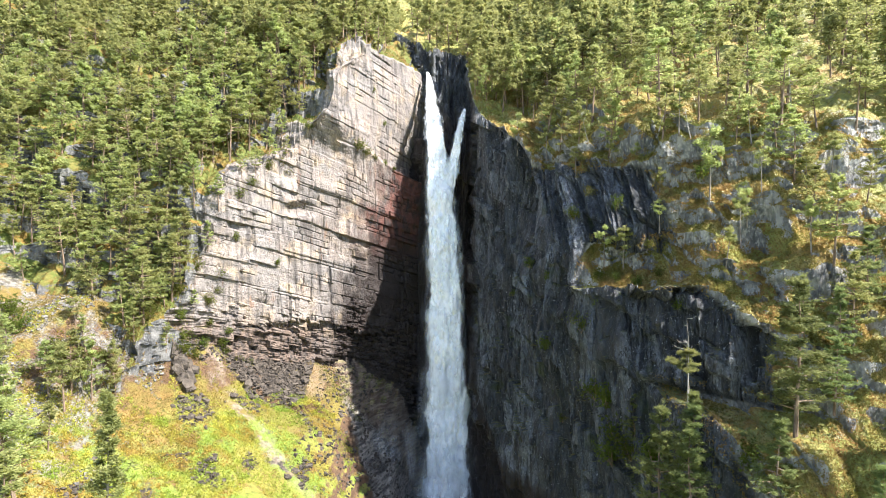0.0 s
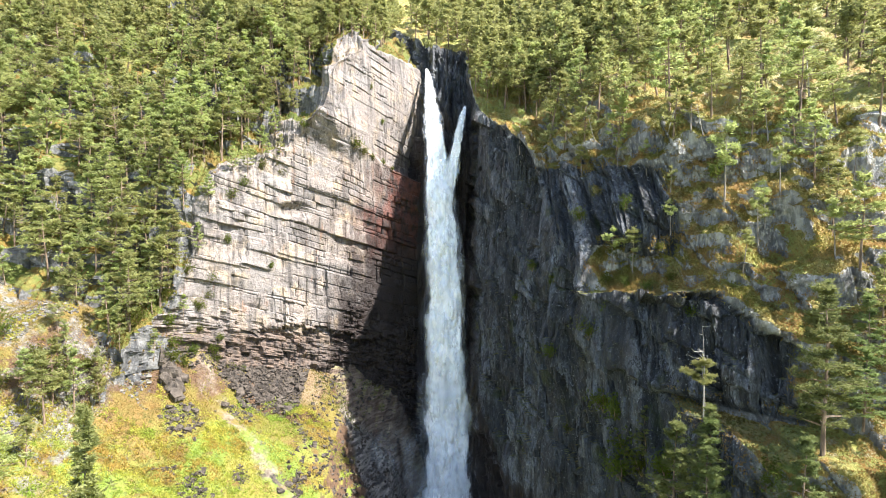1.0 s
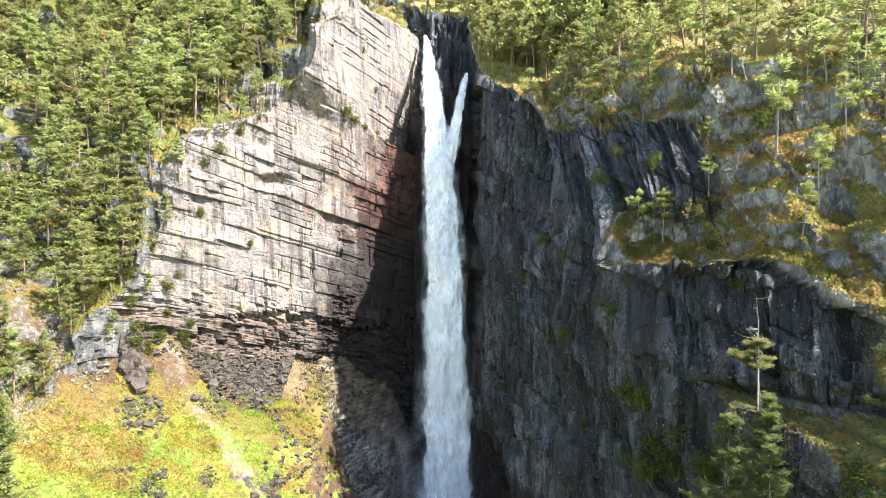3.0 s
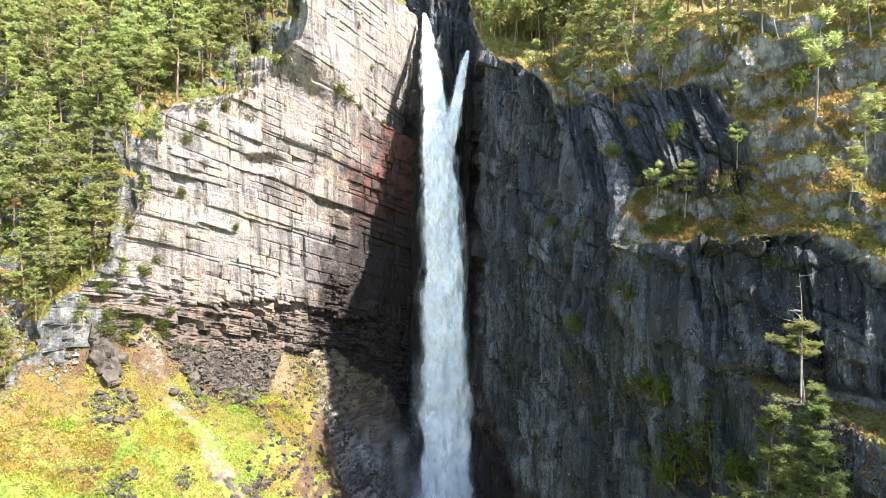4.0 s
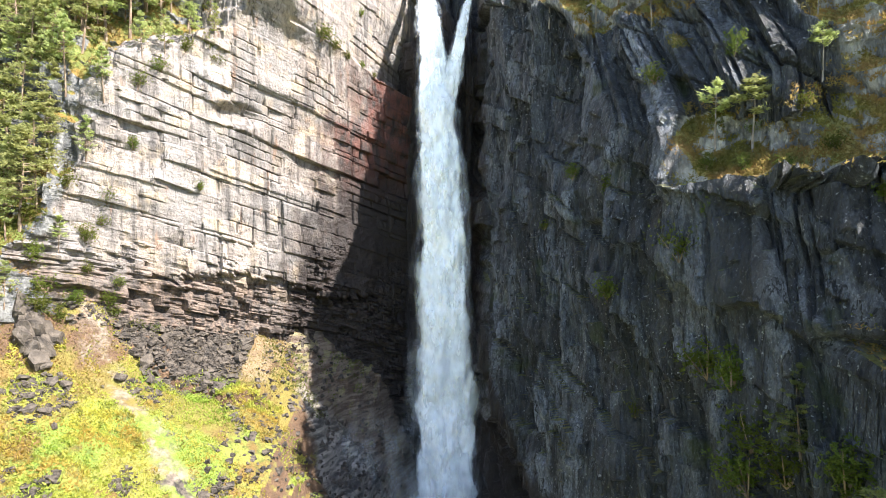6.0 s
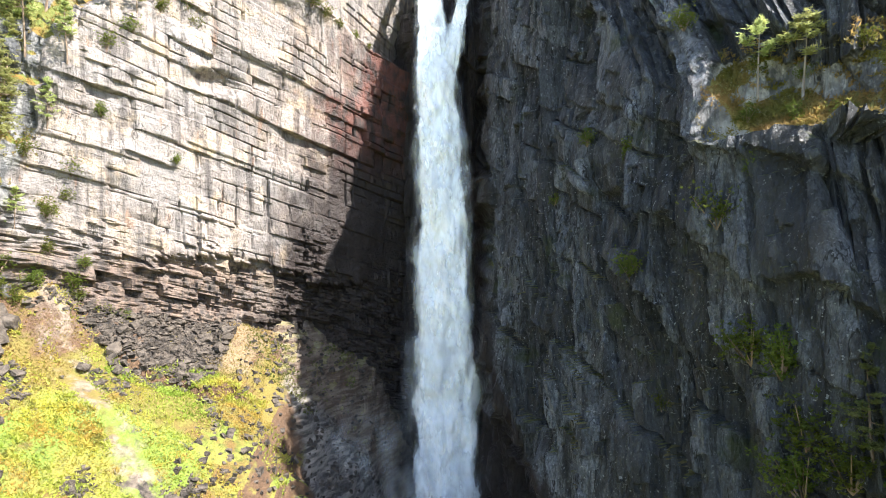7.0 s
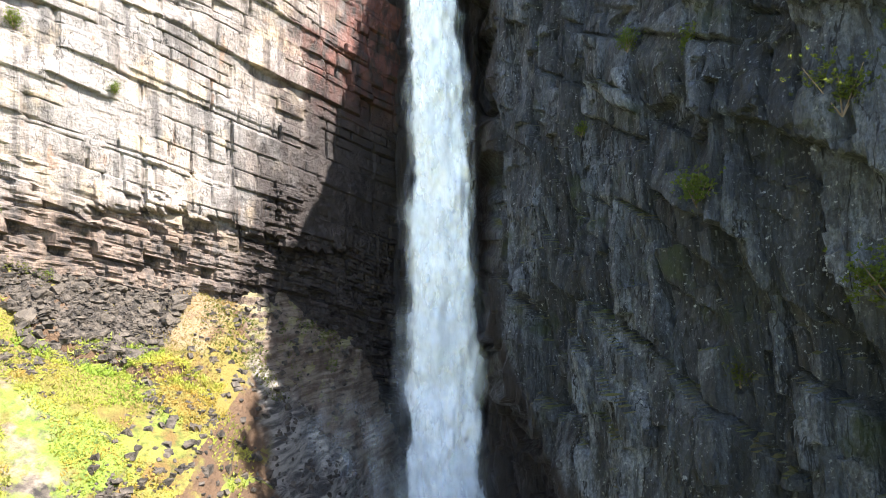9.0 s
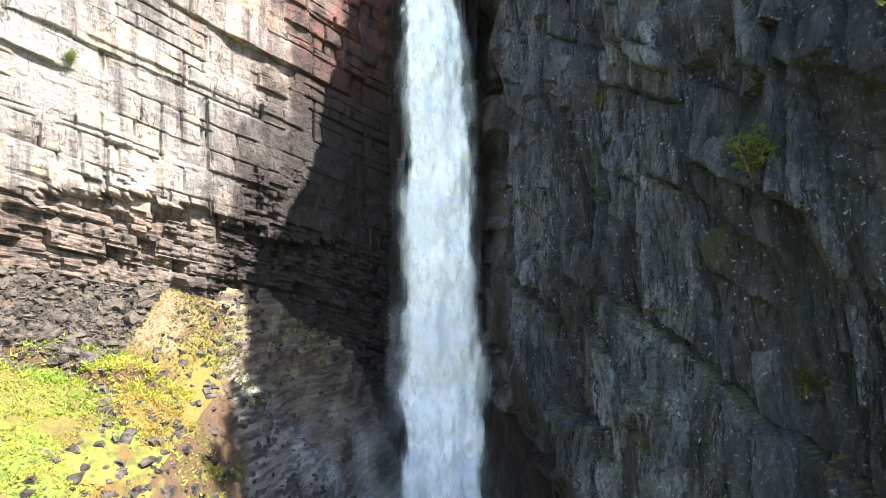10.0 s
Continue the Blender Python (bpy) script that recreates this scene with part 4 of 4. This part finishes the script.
# single trees that stand out
thin = [make_tree("pine_tree", "small gnarled pine with a flat crown on a mossy ledge", *pine_meshes(300 + i, 6.0, 0.55, 0.30, 4, 8, 16, 0.3, fine=0.7), BARK_GREY, NEEDLES, "tree", "ledge pines") for i in range(3)]
LEDGE = [(20.2, 45.6, 5.0), (22.2, 45.0, 5.6), (26.0, 49.8, 4.0), (29.9, 52.7, 9.0), (29.8, 45.7, 4.8), (33.0, 50.5, 5.0), (25.0, 57.0, 4.5), (18.6, 56.5, 5.5), (16.0, 60.5, 6.0), (12.0, 62.5, 7.0), (36.5, 47.5, 6.0), (32.4, 47.9, 6.5), (34.5, 54.0, 6.0), (38.5, 52.0, 7.0), (31.5, 57.0, 5.0), (26.5, 54.5, 3.5), (35.5, 60.0, 6.0), (22.5, 58.5, 4.0), (29.0, 62.0, 6.5), (41.8, 54.8, 6.0)]
for k, (x, z, h) in enumerate(LEDGE):
    q = seat(right_p, x, z)
    if k < 3:
        thin[k].matrix_basis = Matrix.LocRotScale(q - Vector((0, 0, 0.2)), None, (h / 6,) * 3)
    else:
        plant(thin[k % 3], q, h, 2.0, 6.0, 0.85)
big = make_tree("pine_tree", "tall broad pine with drooping grey-green branches", *pine_meshes(330, 14.0, 0.16, 0.26, 12, 15, 19, fine=0.5, slim=0.11), BARK, NEEDLES_DULL)
q = spot(right_p, 30.25, 51.0, 32.1)
big.matrix_basis = Matrix.Translation((q[0], q[1], q[2] - 0.3))
for k, (x, z, h, wide) in enumerate(((24.5, 25.0, 9.0, 1.1), (28.0, 24.0, 10.0, 1.0), (21.5, 25.5, 6.0, 1.0), (33.5, 24.0, 8.0, 1.2), (37.0, 30.0, 8.0, 1.1), (36.0, 38.0, 7.0, 1.1), (40.0, 42.0, 8.5, 1.0), (33.5, 40.0, 6.0, 1.0), (28.4, 32.8, 3.5, 1.2), (34.5, 33.5, 7.0, 1.1))):
    plant(big, seat(right_p, x, z), h, 3.0, 14.0, wide)


# ---- shrubs, heath and grass ----
def shrub_meshes(seed, r):
    rng2 = np.random.default_rng(seed)
    tv, tt, cc, cs = [], [], [], []
    for i in range(9):
        az, lean = rng2.uniform(0, 6.28), rng2.uniform(0.1, 0.9)
        tip = np.array((math.cos(az) * lean, math.sin(az) * lean, rng2.uniform(0.8, 1.5))) * r
        tube(tv, tt, (0, 0, -0.1), tip, 0.03 * r, 0.01, 3)
        for k in range(34):
            cc.append(tip * rng2.uniform(0.35, 1.1) + rng2.normal(size=3) * 0.24 * r)
            cs.append(r * rng2.uniform(0.07, 0.13))
    return (tv, tt), tufts(rng2, cc, cs, 10, 0.6, 0.26)


SHRUBS = [make_tree("birch_shrub", "bushy green birch shrub growing from a rock ledge", *shrub_meshes(400 + i, 1.0), BARK, LEAVES, "shrub", "shrubs on the ledges") for i in range(4)]
SHRUB_R = [(20.5, 47.0, 0.8), (22.5, 46.5, 0.7), (24.5, 47.5, 0.9), (19.3, 43.8, 0.8), (21.3, 43.6, 0.7), (23.0, 43.2, 0.8), (25.0, 44.5, 0.8), (12.9, 44.3, 1.0), (14.7, 42.6, 1.0), (17.0, 37.2, 1.5), (13.8, 33.6, 1.3), (18.5, 29.2, 1.7), (19.5, 28.6, 1.8), (20.3, 25.0, 2.2), (9.6, 49.0, 0.8), (21.5, 23.5, 2.4), (22.8, 24.5, 2.0), (19.6, 22.5, 1.8), (16.0, 24.0, 1.0), (14.2, 20.5, 1.1), (19.0, 40.5, 1.0), (24.0, 33.0, 1.3), (26.0, 41.0, 0.9), (17.5, 51.5, 1.1), (22.0, 52.5, 1.2), (31.0, 56.0, 1.3), (12.0, 28.0, 0.8), (11.0, 39.5, 0.7), (27.5, 28.0, 1.6), (30.0, 25.5, 1.8)]
SHRUB_L = [(-16.5, 65.2, 1.5), (-13.5, 63.6, 0.8), (-11.5, 63.0, 0.7), (-28.5, 44.0, 0.7), (-36.0, 42.0, 1.1), (-37.5, 38.0, 1.2), (-14.0, 77.0, 0.8), (-12.0, 71.0, 0.7), (-33.5, 55.0, 1.3), (-39.0, 33.0, 1.4), (-40.0, 36.0, 1.3), (-38.0, 31.5, 1.2), (-41.0, 40.0, 1.4), (-37.0, 34.5, 1.0), (-35.5, 31.0, 1.1), (-42.5, 37.0, 1.5), (-36.5, 39.5, 0.9), (-38.5, 43.5, 1.2), (-34.0, 48.0, 0.9), (-15.2, 64.4, 1.0), (-10.0, 62.0, 0.6), (-24.0, 67.8, 0.9), (-20.0, 80.5, 1.0), (-36.0, 28.8, 1.3), (-33.8, 28.0, 1.1), (-35.0, 30.0, 0.9), (-38.2, 29.6, 1.3), (-32.0, 27.4, 0.9), (-34.5, 33.0, 0.8), (-39.5, 31.0, 1.5), (-30.0, 60.0, 1.1), (-28.0, 61.0, 1.2), (-32.0, 57.0, 1.2), (-27.0, 59.5, 0.9)]
for k, (sheet, x, z, r) in enumerate([(right_p, *q) for q in SHRUB_R] + [(left_p, *q) for q in SHRUB_L]):
    q = seat(sheet, x, z)
    if k < 4:
        SHRUBS[k].matrix_basis = Matrix.LocRotScale(Vector(q) - Vector((0, 0, 0.1)), None, (r, r, r))
    else:
        plant(SHRUBS[k % 4], q + np.array((0, 0, 0.15)), r, 8.0, 1.0)
low_left = spots(ground_p, ground_n, 0 * ground_p[..., 0], rng, 75, 2.4, lambda x, y, z, nz: (x > -78) & (x < -39) & (y > 70) & (y < 81) & (x < -41 - 0.6 * (84 - y)))
for k, q in enumerate(low_left):
    if k % 3 == 0:
        plant(PINES[k % 8], q, rng.uniform(5, 9))
    elif k % 3 == 1:
        plant(SHRUBS[k % 4], q, rng.uniform(0.9, 2.2), 6.0, 1.0)


for k, (x, z, h) in enumerate(((-43.5, 34.0, 6.0), (-40.8, 32.0, 4.5), (-38.8, 37.0, 4.0), (-41.5, 38.0, 6.0), (-46.0, 36.0, 8.0), (-44.0, 41.0, 7.0), (-40.0, 43.0, 5.5), (-48.5, 40.0, 8.5), (-37.5, 46.5, 5.0), (-52.0, 38.0, 9.0), (-50.0, 44.0, 8.0), (-33.5, 58.5, 5.0), (-29.0, 66.5, 5.0), (-26.5, 71.0, 4.5), (-36.0, 53.0, 6.0), (-29.5, 61.5, 4.5), (-27.5, 62.5, 4.0), (-31.5, 59.5, 5.0), (-30.5, 63.0, 5.0), (-12.0, 89.0, 5.0), (-9.0, 89.0, 4.0), (-15.0, 88.0, 5.5), (-18.5, 86.0, 5.0), (-22.5, 78.0, 5.0), (-17.0, 86.0, 5.5), (-23.0, 83.0, 6.0))):
    plant(PINES[(3 * k) % 8], seat(left_p, x, z), h)


def on_ground(x, y):
    return np.array((x, y, float(ground_height(np.array(x), np.array(y)))))


spruce = make_tree("spruce_tree", "slender conical spruce on the grass slope", *pine_meshes(340, 12.0, 0.06, 0.17, 24, 9, 15, 0.2, fine=0.5, slim=0.16), BARK_GREY, NEEDLES)
spruce.matrix_basis = Matrix.LocRotScale(on_ground(-33.2, 56.6) - (0, 0, 0.2), None, (1.25, 1.25, 1.68))
for x, y, h, kind in ((-44.0, 60.0, 12.0, 1), (-48.5, 64.0, 10.0, 3), (-41.0, 54.0, 11.0, 0), (-55.0, 70.0, 9.0, 5), (-46.0, 68.0, 6.0, 2), (-52.0, 60.0, 11.0, 6)):
    plant(PINES[kind], on_ground(x, y), h, wide=1.15)


def cover(name, sheets, mat, label, category, size, blades, slim, up=1.0):
    """Low plants scattered over land in one mesh."""
    pts = np.concatenate(sheets)
    v, t = tufts(np.random.default_rng(33), pts, np.random.default_rng(34).uniform(0.5, 1.3, len(pts)) * size, blades, up, slim)
    tagged(new(name, tri_mesh(name, v, t, mat)), label, category, kind="stuff")


def sown(p, n, rocky, count, keep, seed):
    r2 = np.random.default_rng(seed)
    q, m, k = p.reshape(-1, 3), n.reshape(-1, 3), rocky.reshape(-1)
    ok = np.flatnonzero(keep(q[:, 0], q[:, 1], q[:, 2], m[:, 2], k))
    return q[r2.choice(ok, min(count, len(ok)), replace=False)]


clump = fbm(ground_p[..., 0] / 5, ground_p[..., 1] / 5, 0 * ground_p[..., 0], 3, 36)
cover("heather", [sown(right_p, right_n, right_rocky, 6000, lambda x, y, z, nz, k: (x > 23) & (x < 40) & (z > 22) & (z < 42) & (nz > 0.2) & ((k < 0.8) | (z < 34)), 18),
                  sown(right_p, right_n, right_rocky, 4500, lambda x, y, z, nz, k: (x > 18.5) & (x < 28) & (z > 43) & (z < 49.5) & (nz > 0.25), 14),
                  sown(right_p, right_n, right_rocky, 22000, lambda x, y, z, nz, k: (nz > 0.45) & (k < 0.6) & (x < 70) & (z > 22) & (z < 95), 1),
                  sown(left_p, left_n, left_rocky, 11000, lambda x, y, z, nz, k: (nz > 0.45) & (k < 0.6) & (x > -75) & (z < 95), 2),
                  sown(right_p, right_n, right_rocky, 22000, lambda x, y, z, nz, k: (nz > 0.2) & (k < 0.7) & (x > 12) & (x < 48) & (z > 42) & (z < 69), 15),
                  sown(left_p, left_n, left_rocky, 4000, lambda x, y, z, nz, k: (nz > 0.2) & (k < 0.7) & (x > -60) & (x < -35) & (z > 24) & (z < 46), 16),
                  sown(ground_p, ground_n, clump, 6500, lambda x, y, z, nz, k: (x > -60) & (x < -33) & (y > 73) & (y < 93) & (k < 0.3), 19),
                  sown(ground_p, ground_n, 0 * ground_p[..., 0], 2600, lambda x, y, z, nz, k: (x > -24.6) & (x < -19) & (y > 95) & (y < 109), 17)],
      HEATHER, "low rusty and yellow-green heath on the ledges", "heath", 0.27, 5, 0.2)
cover("grass", [sown(ground_p, ground_n, clump, 30000, lambda x, y, z, nz, k: (x > -66) & (x < -14.5) & (y > 50) & (y < 93.5 + 0.9 * np.maximum(0, x + 28) + 0.6 * np.maximum(0, -36 - x)) & (abs(x + 1.47 * y - 99.2 + 3 * k) > 2.2) & (x + 0.6 * (y - 94) < -13.2) & ((x < -24.5) | (y < 96.5 + 2 * k)) & (k > np.where((x < -35 + 2 * k) & (y > 75), 0.15, -0.55)), 3)],
      GRASS, "tufted bright green and yellow grass", "grass", 0.34, 5, 0.2)
cover("low_bushes", [sown(ground_p, ground_n, clump, 1500, lambda x, y, z, nz, k: (x > -31) & (x < -18) & (abs(y - 93.6 - 0.45 * (x + 28) - 2.5 * k) < 1.6) & (abs(x + 1.47 * y - 99.2 + 3 * k) > 2.5), 20),
                     sown(ground_p, ground_n, clump, 900, lambda x, y, z, nz, k: (x > -40) & (x < -26) & (y > 78) & (y < 90) & (k < -0.25) & (abs(x + 1.47 * y - 99.2 + 3 * k) > 2.5), 21),
                     sown(ground_p, ground_n, clump, 2500, lambda x, y, z, nz, k: (x > -52) & (x < -26) & (y > 54) & (y < 80), 22)],
      GRASS, "knee-high yellow and orange bushes on the slope", "bush", 0.40, 12, 0.17)
cover("moss", [sown(ground_p, ground_n, clump, 2500, lambda x, y, z, nz, k: (x > -22) & (x < -11) & (y > 102) & (y < 116) & (k > 0.0), 13)], GRASS_DARK, "dark green moss on wet slabs", "moss", 0.3, 5, 0.2)


# ---- boulders and deadwood ----
def boulder_mesh(seed, mat):
    bm = bmesh.new()
    bmesh.ops.create_cube(bm, size=1.0)
    bmesh.ops.subdivide_edges(bm, edges=bm.edges[:], cuts=3, use_grid_fill=True)
    r2 = random.Random(seed)
    cuts = [(Vector((r2.gauss(0, 1), r2.gauss(0, 1), r2.gauss(0, 1))).normalized(), r2.uniform(0.30, 0.50)) for _ in range(11)]
    for v in bm.verts:
        for way, far_off in cuts:
            over = v.co.dot(way) - far_off
            if over > 0:
                v.co -= way * over
        v.co += noise.noise_vector(v.co * 2.5 + Vector((seed, 0, 0))) * 0.03
    me = bpy.data.meshes.new("boulder")
    bm.to_mesh(me)
    bm.free()
    me.materials.append(mat)
    return me


def stone(name, dark, light):
    n = Nodes(name)
    info = n.add("ShaderNodeObjectInfo").outputs["Random"]
    c = n.mix(n.ramp(n.noise(1.8, detail=6), 0.35, 0.65), dark, light)
    c = n.mix(n.ramp(info, 0, 1, 0, 0.5), c, light)
    n.bump(n.noise(3.5, detail=8, rough=0.65), 1.0, 0.25)
    return n.finish(c, 0.75)


STONE_DARK = stone("dark_stone", (0.024, 0.020, 0.017), (0.11, 0.09, 0.072))
STONE_PALE = stone("pale_stone", (0.10, 0.095, 0.088), (0.21, 0.20, 0.18))
dark_rocks = [boulder_mesh(500 + i, STONE_DARK) for i in range(6)]
pale_rocks = [boulder_mesh(520 + i, STONE_PALE) for i in range(4)]
talus = sown(ground_p, ground_n, clump, 150, lambda x, y, z, nz, k: (x + 1.47 * y > 101.5 + 3 * k) & (y > 92.6 + 0.8 * np.maximum(0, x + 28) + 2.0 * k) & (x < -23.8 + k) & (y < wall_line(x) + 1.5), 5)
talus2 = sown(ground_p, ground_n, clump, 105, lambda x, y, z, nz, k: (k > np.where(x < -33, 0.18, 0.42)) & (x > -50) & (x < -20) & (y > 66) & (y < 92), 6)
scree = sown(ground_p, ground_n, clump, 60, lambda x, y, z, nz, k: (x > -62) & (x < -40) & (y > 64) & (y < 92) & (k > 0.1), 7)
for group, pts, meshes, lo, hi, label in (("talus", talus, dark_rocks, 0.35, 1.3, "dark angular boulder in the talus below the cliff"), ("talus", talus2, dark_rocks, 0.3, 1.1, "dark angular boulder lying in the grass"), ("scree", scree, pale_rocks, 0.25, 0.8, "pale grey stone on the grassy slope")):
    for k, q in enumerate(pts):
        s = lo + (hi - lo) * rng.random() ** 2
        ob = tagged(new("boulder", meshes[k % len(meshes)]), label, "rock", group)
        ob.matrix_basis = Matrix.LocRotScale((q[0], q[1], q[2] + 0.12 * s), Euler(rng.uniform(-0.5, 0.5, 3) + (0, 0, rng.uniform(0, 6))), (s * rng.uniform(0.8, 1.5), s * rng.uniform(0.8, 1.3), s * rng.uniform(0.5, 0.9)))
for k in range(30):
    x, y, r = -39.0 + rng.normal() * 1.2, 87.4 + rng.normal() * 0.8, rng.uniform(0.8, 2.2)
    ob = tagged(new("boulder", dark_rocks[k % 6]), "large dark block split from the cliff", "rock", "outcrop")
    ob.matrix_basis = Matrix.LocRotScale((x, y, float(ground_height(np.array(x), np.array(y))) + 0.3 * r), Euler((0.2 * rng.normal(), 0.2 * rng.normal(), rng.uniform(0, 6))), (r, r * 0.9, r * rng.uniform(0.7, 1.2)))


def rubble(name, pts, mat, label, lo, hi):
    """Small broken stones in one mesh."""
    r2 = np.random.default_rng(44)
    corner = np.array([(i, j, k) for i in (-1, 1) for j in (-1, 1) for k in (-1, 1)], float) * 0.5
    face = np.array([(0, 1, 3), (0, 3, 2), (4, 6, 7), (4, 7, 5), (0, 4, 5), (0, 5, 1), (2, 3, 7), (2, 7, 6), (0, 2, 6), (0, 6, 4), (1, 5, 7), (1, 7, 3)])
    k = len(pts)
    v = corner[None] * r2.uniform(0.6, 1.4, (k, 1, 3)) + r2.normal(size=(k, 8, 3)) * 0.14
    turn = r2.uniform(0, 6.28, k)
    c, d = np.cos(turn)[:, None], np.sin(turn)[:, None]
    v = np.stack((v[..., 0] * c - v[..., 2] * d, v[..., 1], v[..., 0] * d + v[..., 2] * c), axis=-1)
    v = np.stack((v[..., 0] * c - v[..., 1] * d, v[..., 0] * d + v[..., 1] * c, v[..., 2] * 0.7), axis=-1)
    v = v * (lo + (hi - lo) * r2.random((k, 1, 1)) ** 2) + pts[:, None]
    t = face[None] + 8 * np.arange(k)[:, None, None]
    tagged(new(name, tri_mesh(name, v.reshape(-1, 3), t.reshape(-1, 3), mat)), label, "rocks", kind="stuff")


rubble("talus_rubble", np.concatenate((sown(ground_p, ground_n, clump, 5200, lambda x, y, z, nz, k: (x + 1.47 * y > 101.5 + 3 * k) & (y > 92.6 + 0.8 * np.maximum(0, x + 28) + 2.0 * k) & (x < -23.8 + k) & (y < wall_line(x) + 1.5), 8),
                                       sown(ground_p, ground_n, clump, 1500, lambda x, y, z, nz, k: (k > 0.4) & (x > -52) & (x < -19) & (y > 62) & (y < 96), 9),
                                       sown(ground_p, ground_n, clump, 1500, lambda x, y, z, nz, k: (x > -22) & (x < -4) & (y > 85) & (y < 121), 11))),
       STONE_DARK, "dark broken talus below the cliff", 0.12, 0.6)
rubble("pale_scree", sown(ground_p, ground_n, clump, 1600, lambda x, y, z, nz, k: (x > -66) & (x < -40) & (y > 66) & (y < 90) & (k > 0.05), 10), STONE_PALE, "pale grey scree between the bushes", 0.12, 0.5)


def dead_tree(seed, h, thick=0.016):
    r2 = np.random.default_rng(seed)
    tv, tt = [], []
    pts = [np.array((0.03 * h * math.sin(3 * q + seed), 0.02 * h * q, h * q)) for q in np.linspace(0, 1, 6)]
    for i in range(5):
        tube(tv, tt, pts[i], pts[i + 1], thick * h * (1 - i / 5.5), thick * h * (1 - (i + 1) / 5.5), 5)
    for i in range(14):
        q = r2.uniform(0.35, 0.98)
        az, ln = r2.uniform(0, 6.28), r2.uniform(0.04, 0.14) * h
        base = np.array((0, 0, h * q)) + np.array((0.03 * h * math.sin(3 * q + seed), 0.02 * h * q, 0))
        mid = base + np.array((math.cos(az), math.sin(az), 0.15)) * ln
        tube(tv, tt, base, mid, 0.03, 0.02, 3)
        tube(tv, tt, mid, mid + np.array((math.cos(az + 0.6), math.sin(az + 0.6), 0.6)) * ln * 0.6, 0.02, 0.008, 3)
    return tv, tt


for k, (x, z, h, lean) in enumerate(((27.0, 62.0, 6.0, 20), (21.0, 63.0, 5.0, -25), (41.0, 64.0, 9.0, 3), (30.5, 60.0, 5.5, 12), (33.0, 34.0, 5.0, 5))):
    q = seat(right_p, x, z)
    snag = tagged(new("dead_tree"), "bare grey dead pine snag with broken branches", "tree")
    part("trunk", tri_mesh("trunk", *dead_tree(600 + k, h), DEADWOOD), snag)
    snag.matrix_basis = pose(q[0], q[1], q[2] - 0.2, 0, lean, 40 * k)
for k, (x, z, ln, turn, rise) in enumerate(((15.2, 62.5, 8.0, 35, 35), (18.0, 61.0, 6.0, 60, 15), (34.0, 57.5, 5.0, 10, 8))):
    q = seat(right_p, x, z)
    log = tagged(new("fallen_log"), "bleached fallen pine trunk lying on the heath", "log")
    part("trunk", tri_mesh("trunk", *dead_tree(620 + k, ln), DEADWOOD), log)
    log.matrix_basis = pose(q[0], q[1], q[2] + 0.2, 0, 90 - rise, turn)
rim_pine = make_tree("pine_tree", "wind-worn pine with one green pad below a bare dead top", *pine_meshes(350, 5.6, 0.64, 0.40, 4, 30, 26, 0.05, fine=0.46, slim=0.13), BARK_GREY, NEEDLES)
part("dead_top", tri_mesh("dead_top", *dead_tree(640, 9.0, 0.009), DEADWOOD), rim_pine, "bleached bare top")
q = spot(right_p, 24.7, 59.4, 32.7)
rim_pine.matrix_basis = pose(q[0], q[1] - 0.2, q[2] - 0.2, 0, -4, 0)
for x, y, h in ((20.5, 56.0, 13.0), (25.0, 57.5, 11.0), (22.5, 53.0, 9.5), (28.0, 55.0, 9.0), (17.8, 59.0, 8.0), (32.0, 48.0, 9.0)):
    plant(big, on_ground(x, y), h, 3.0, 14.0, 1.0)
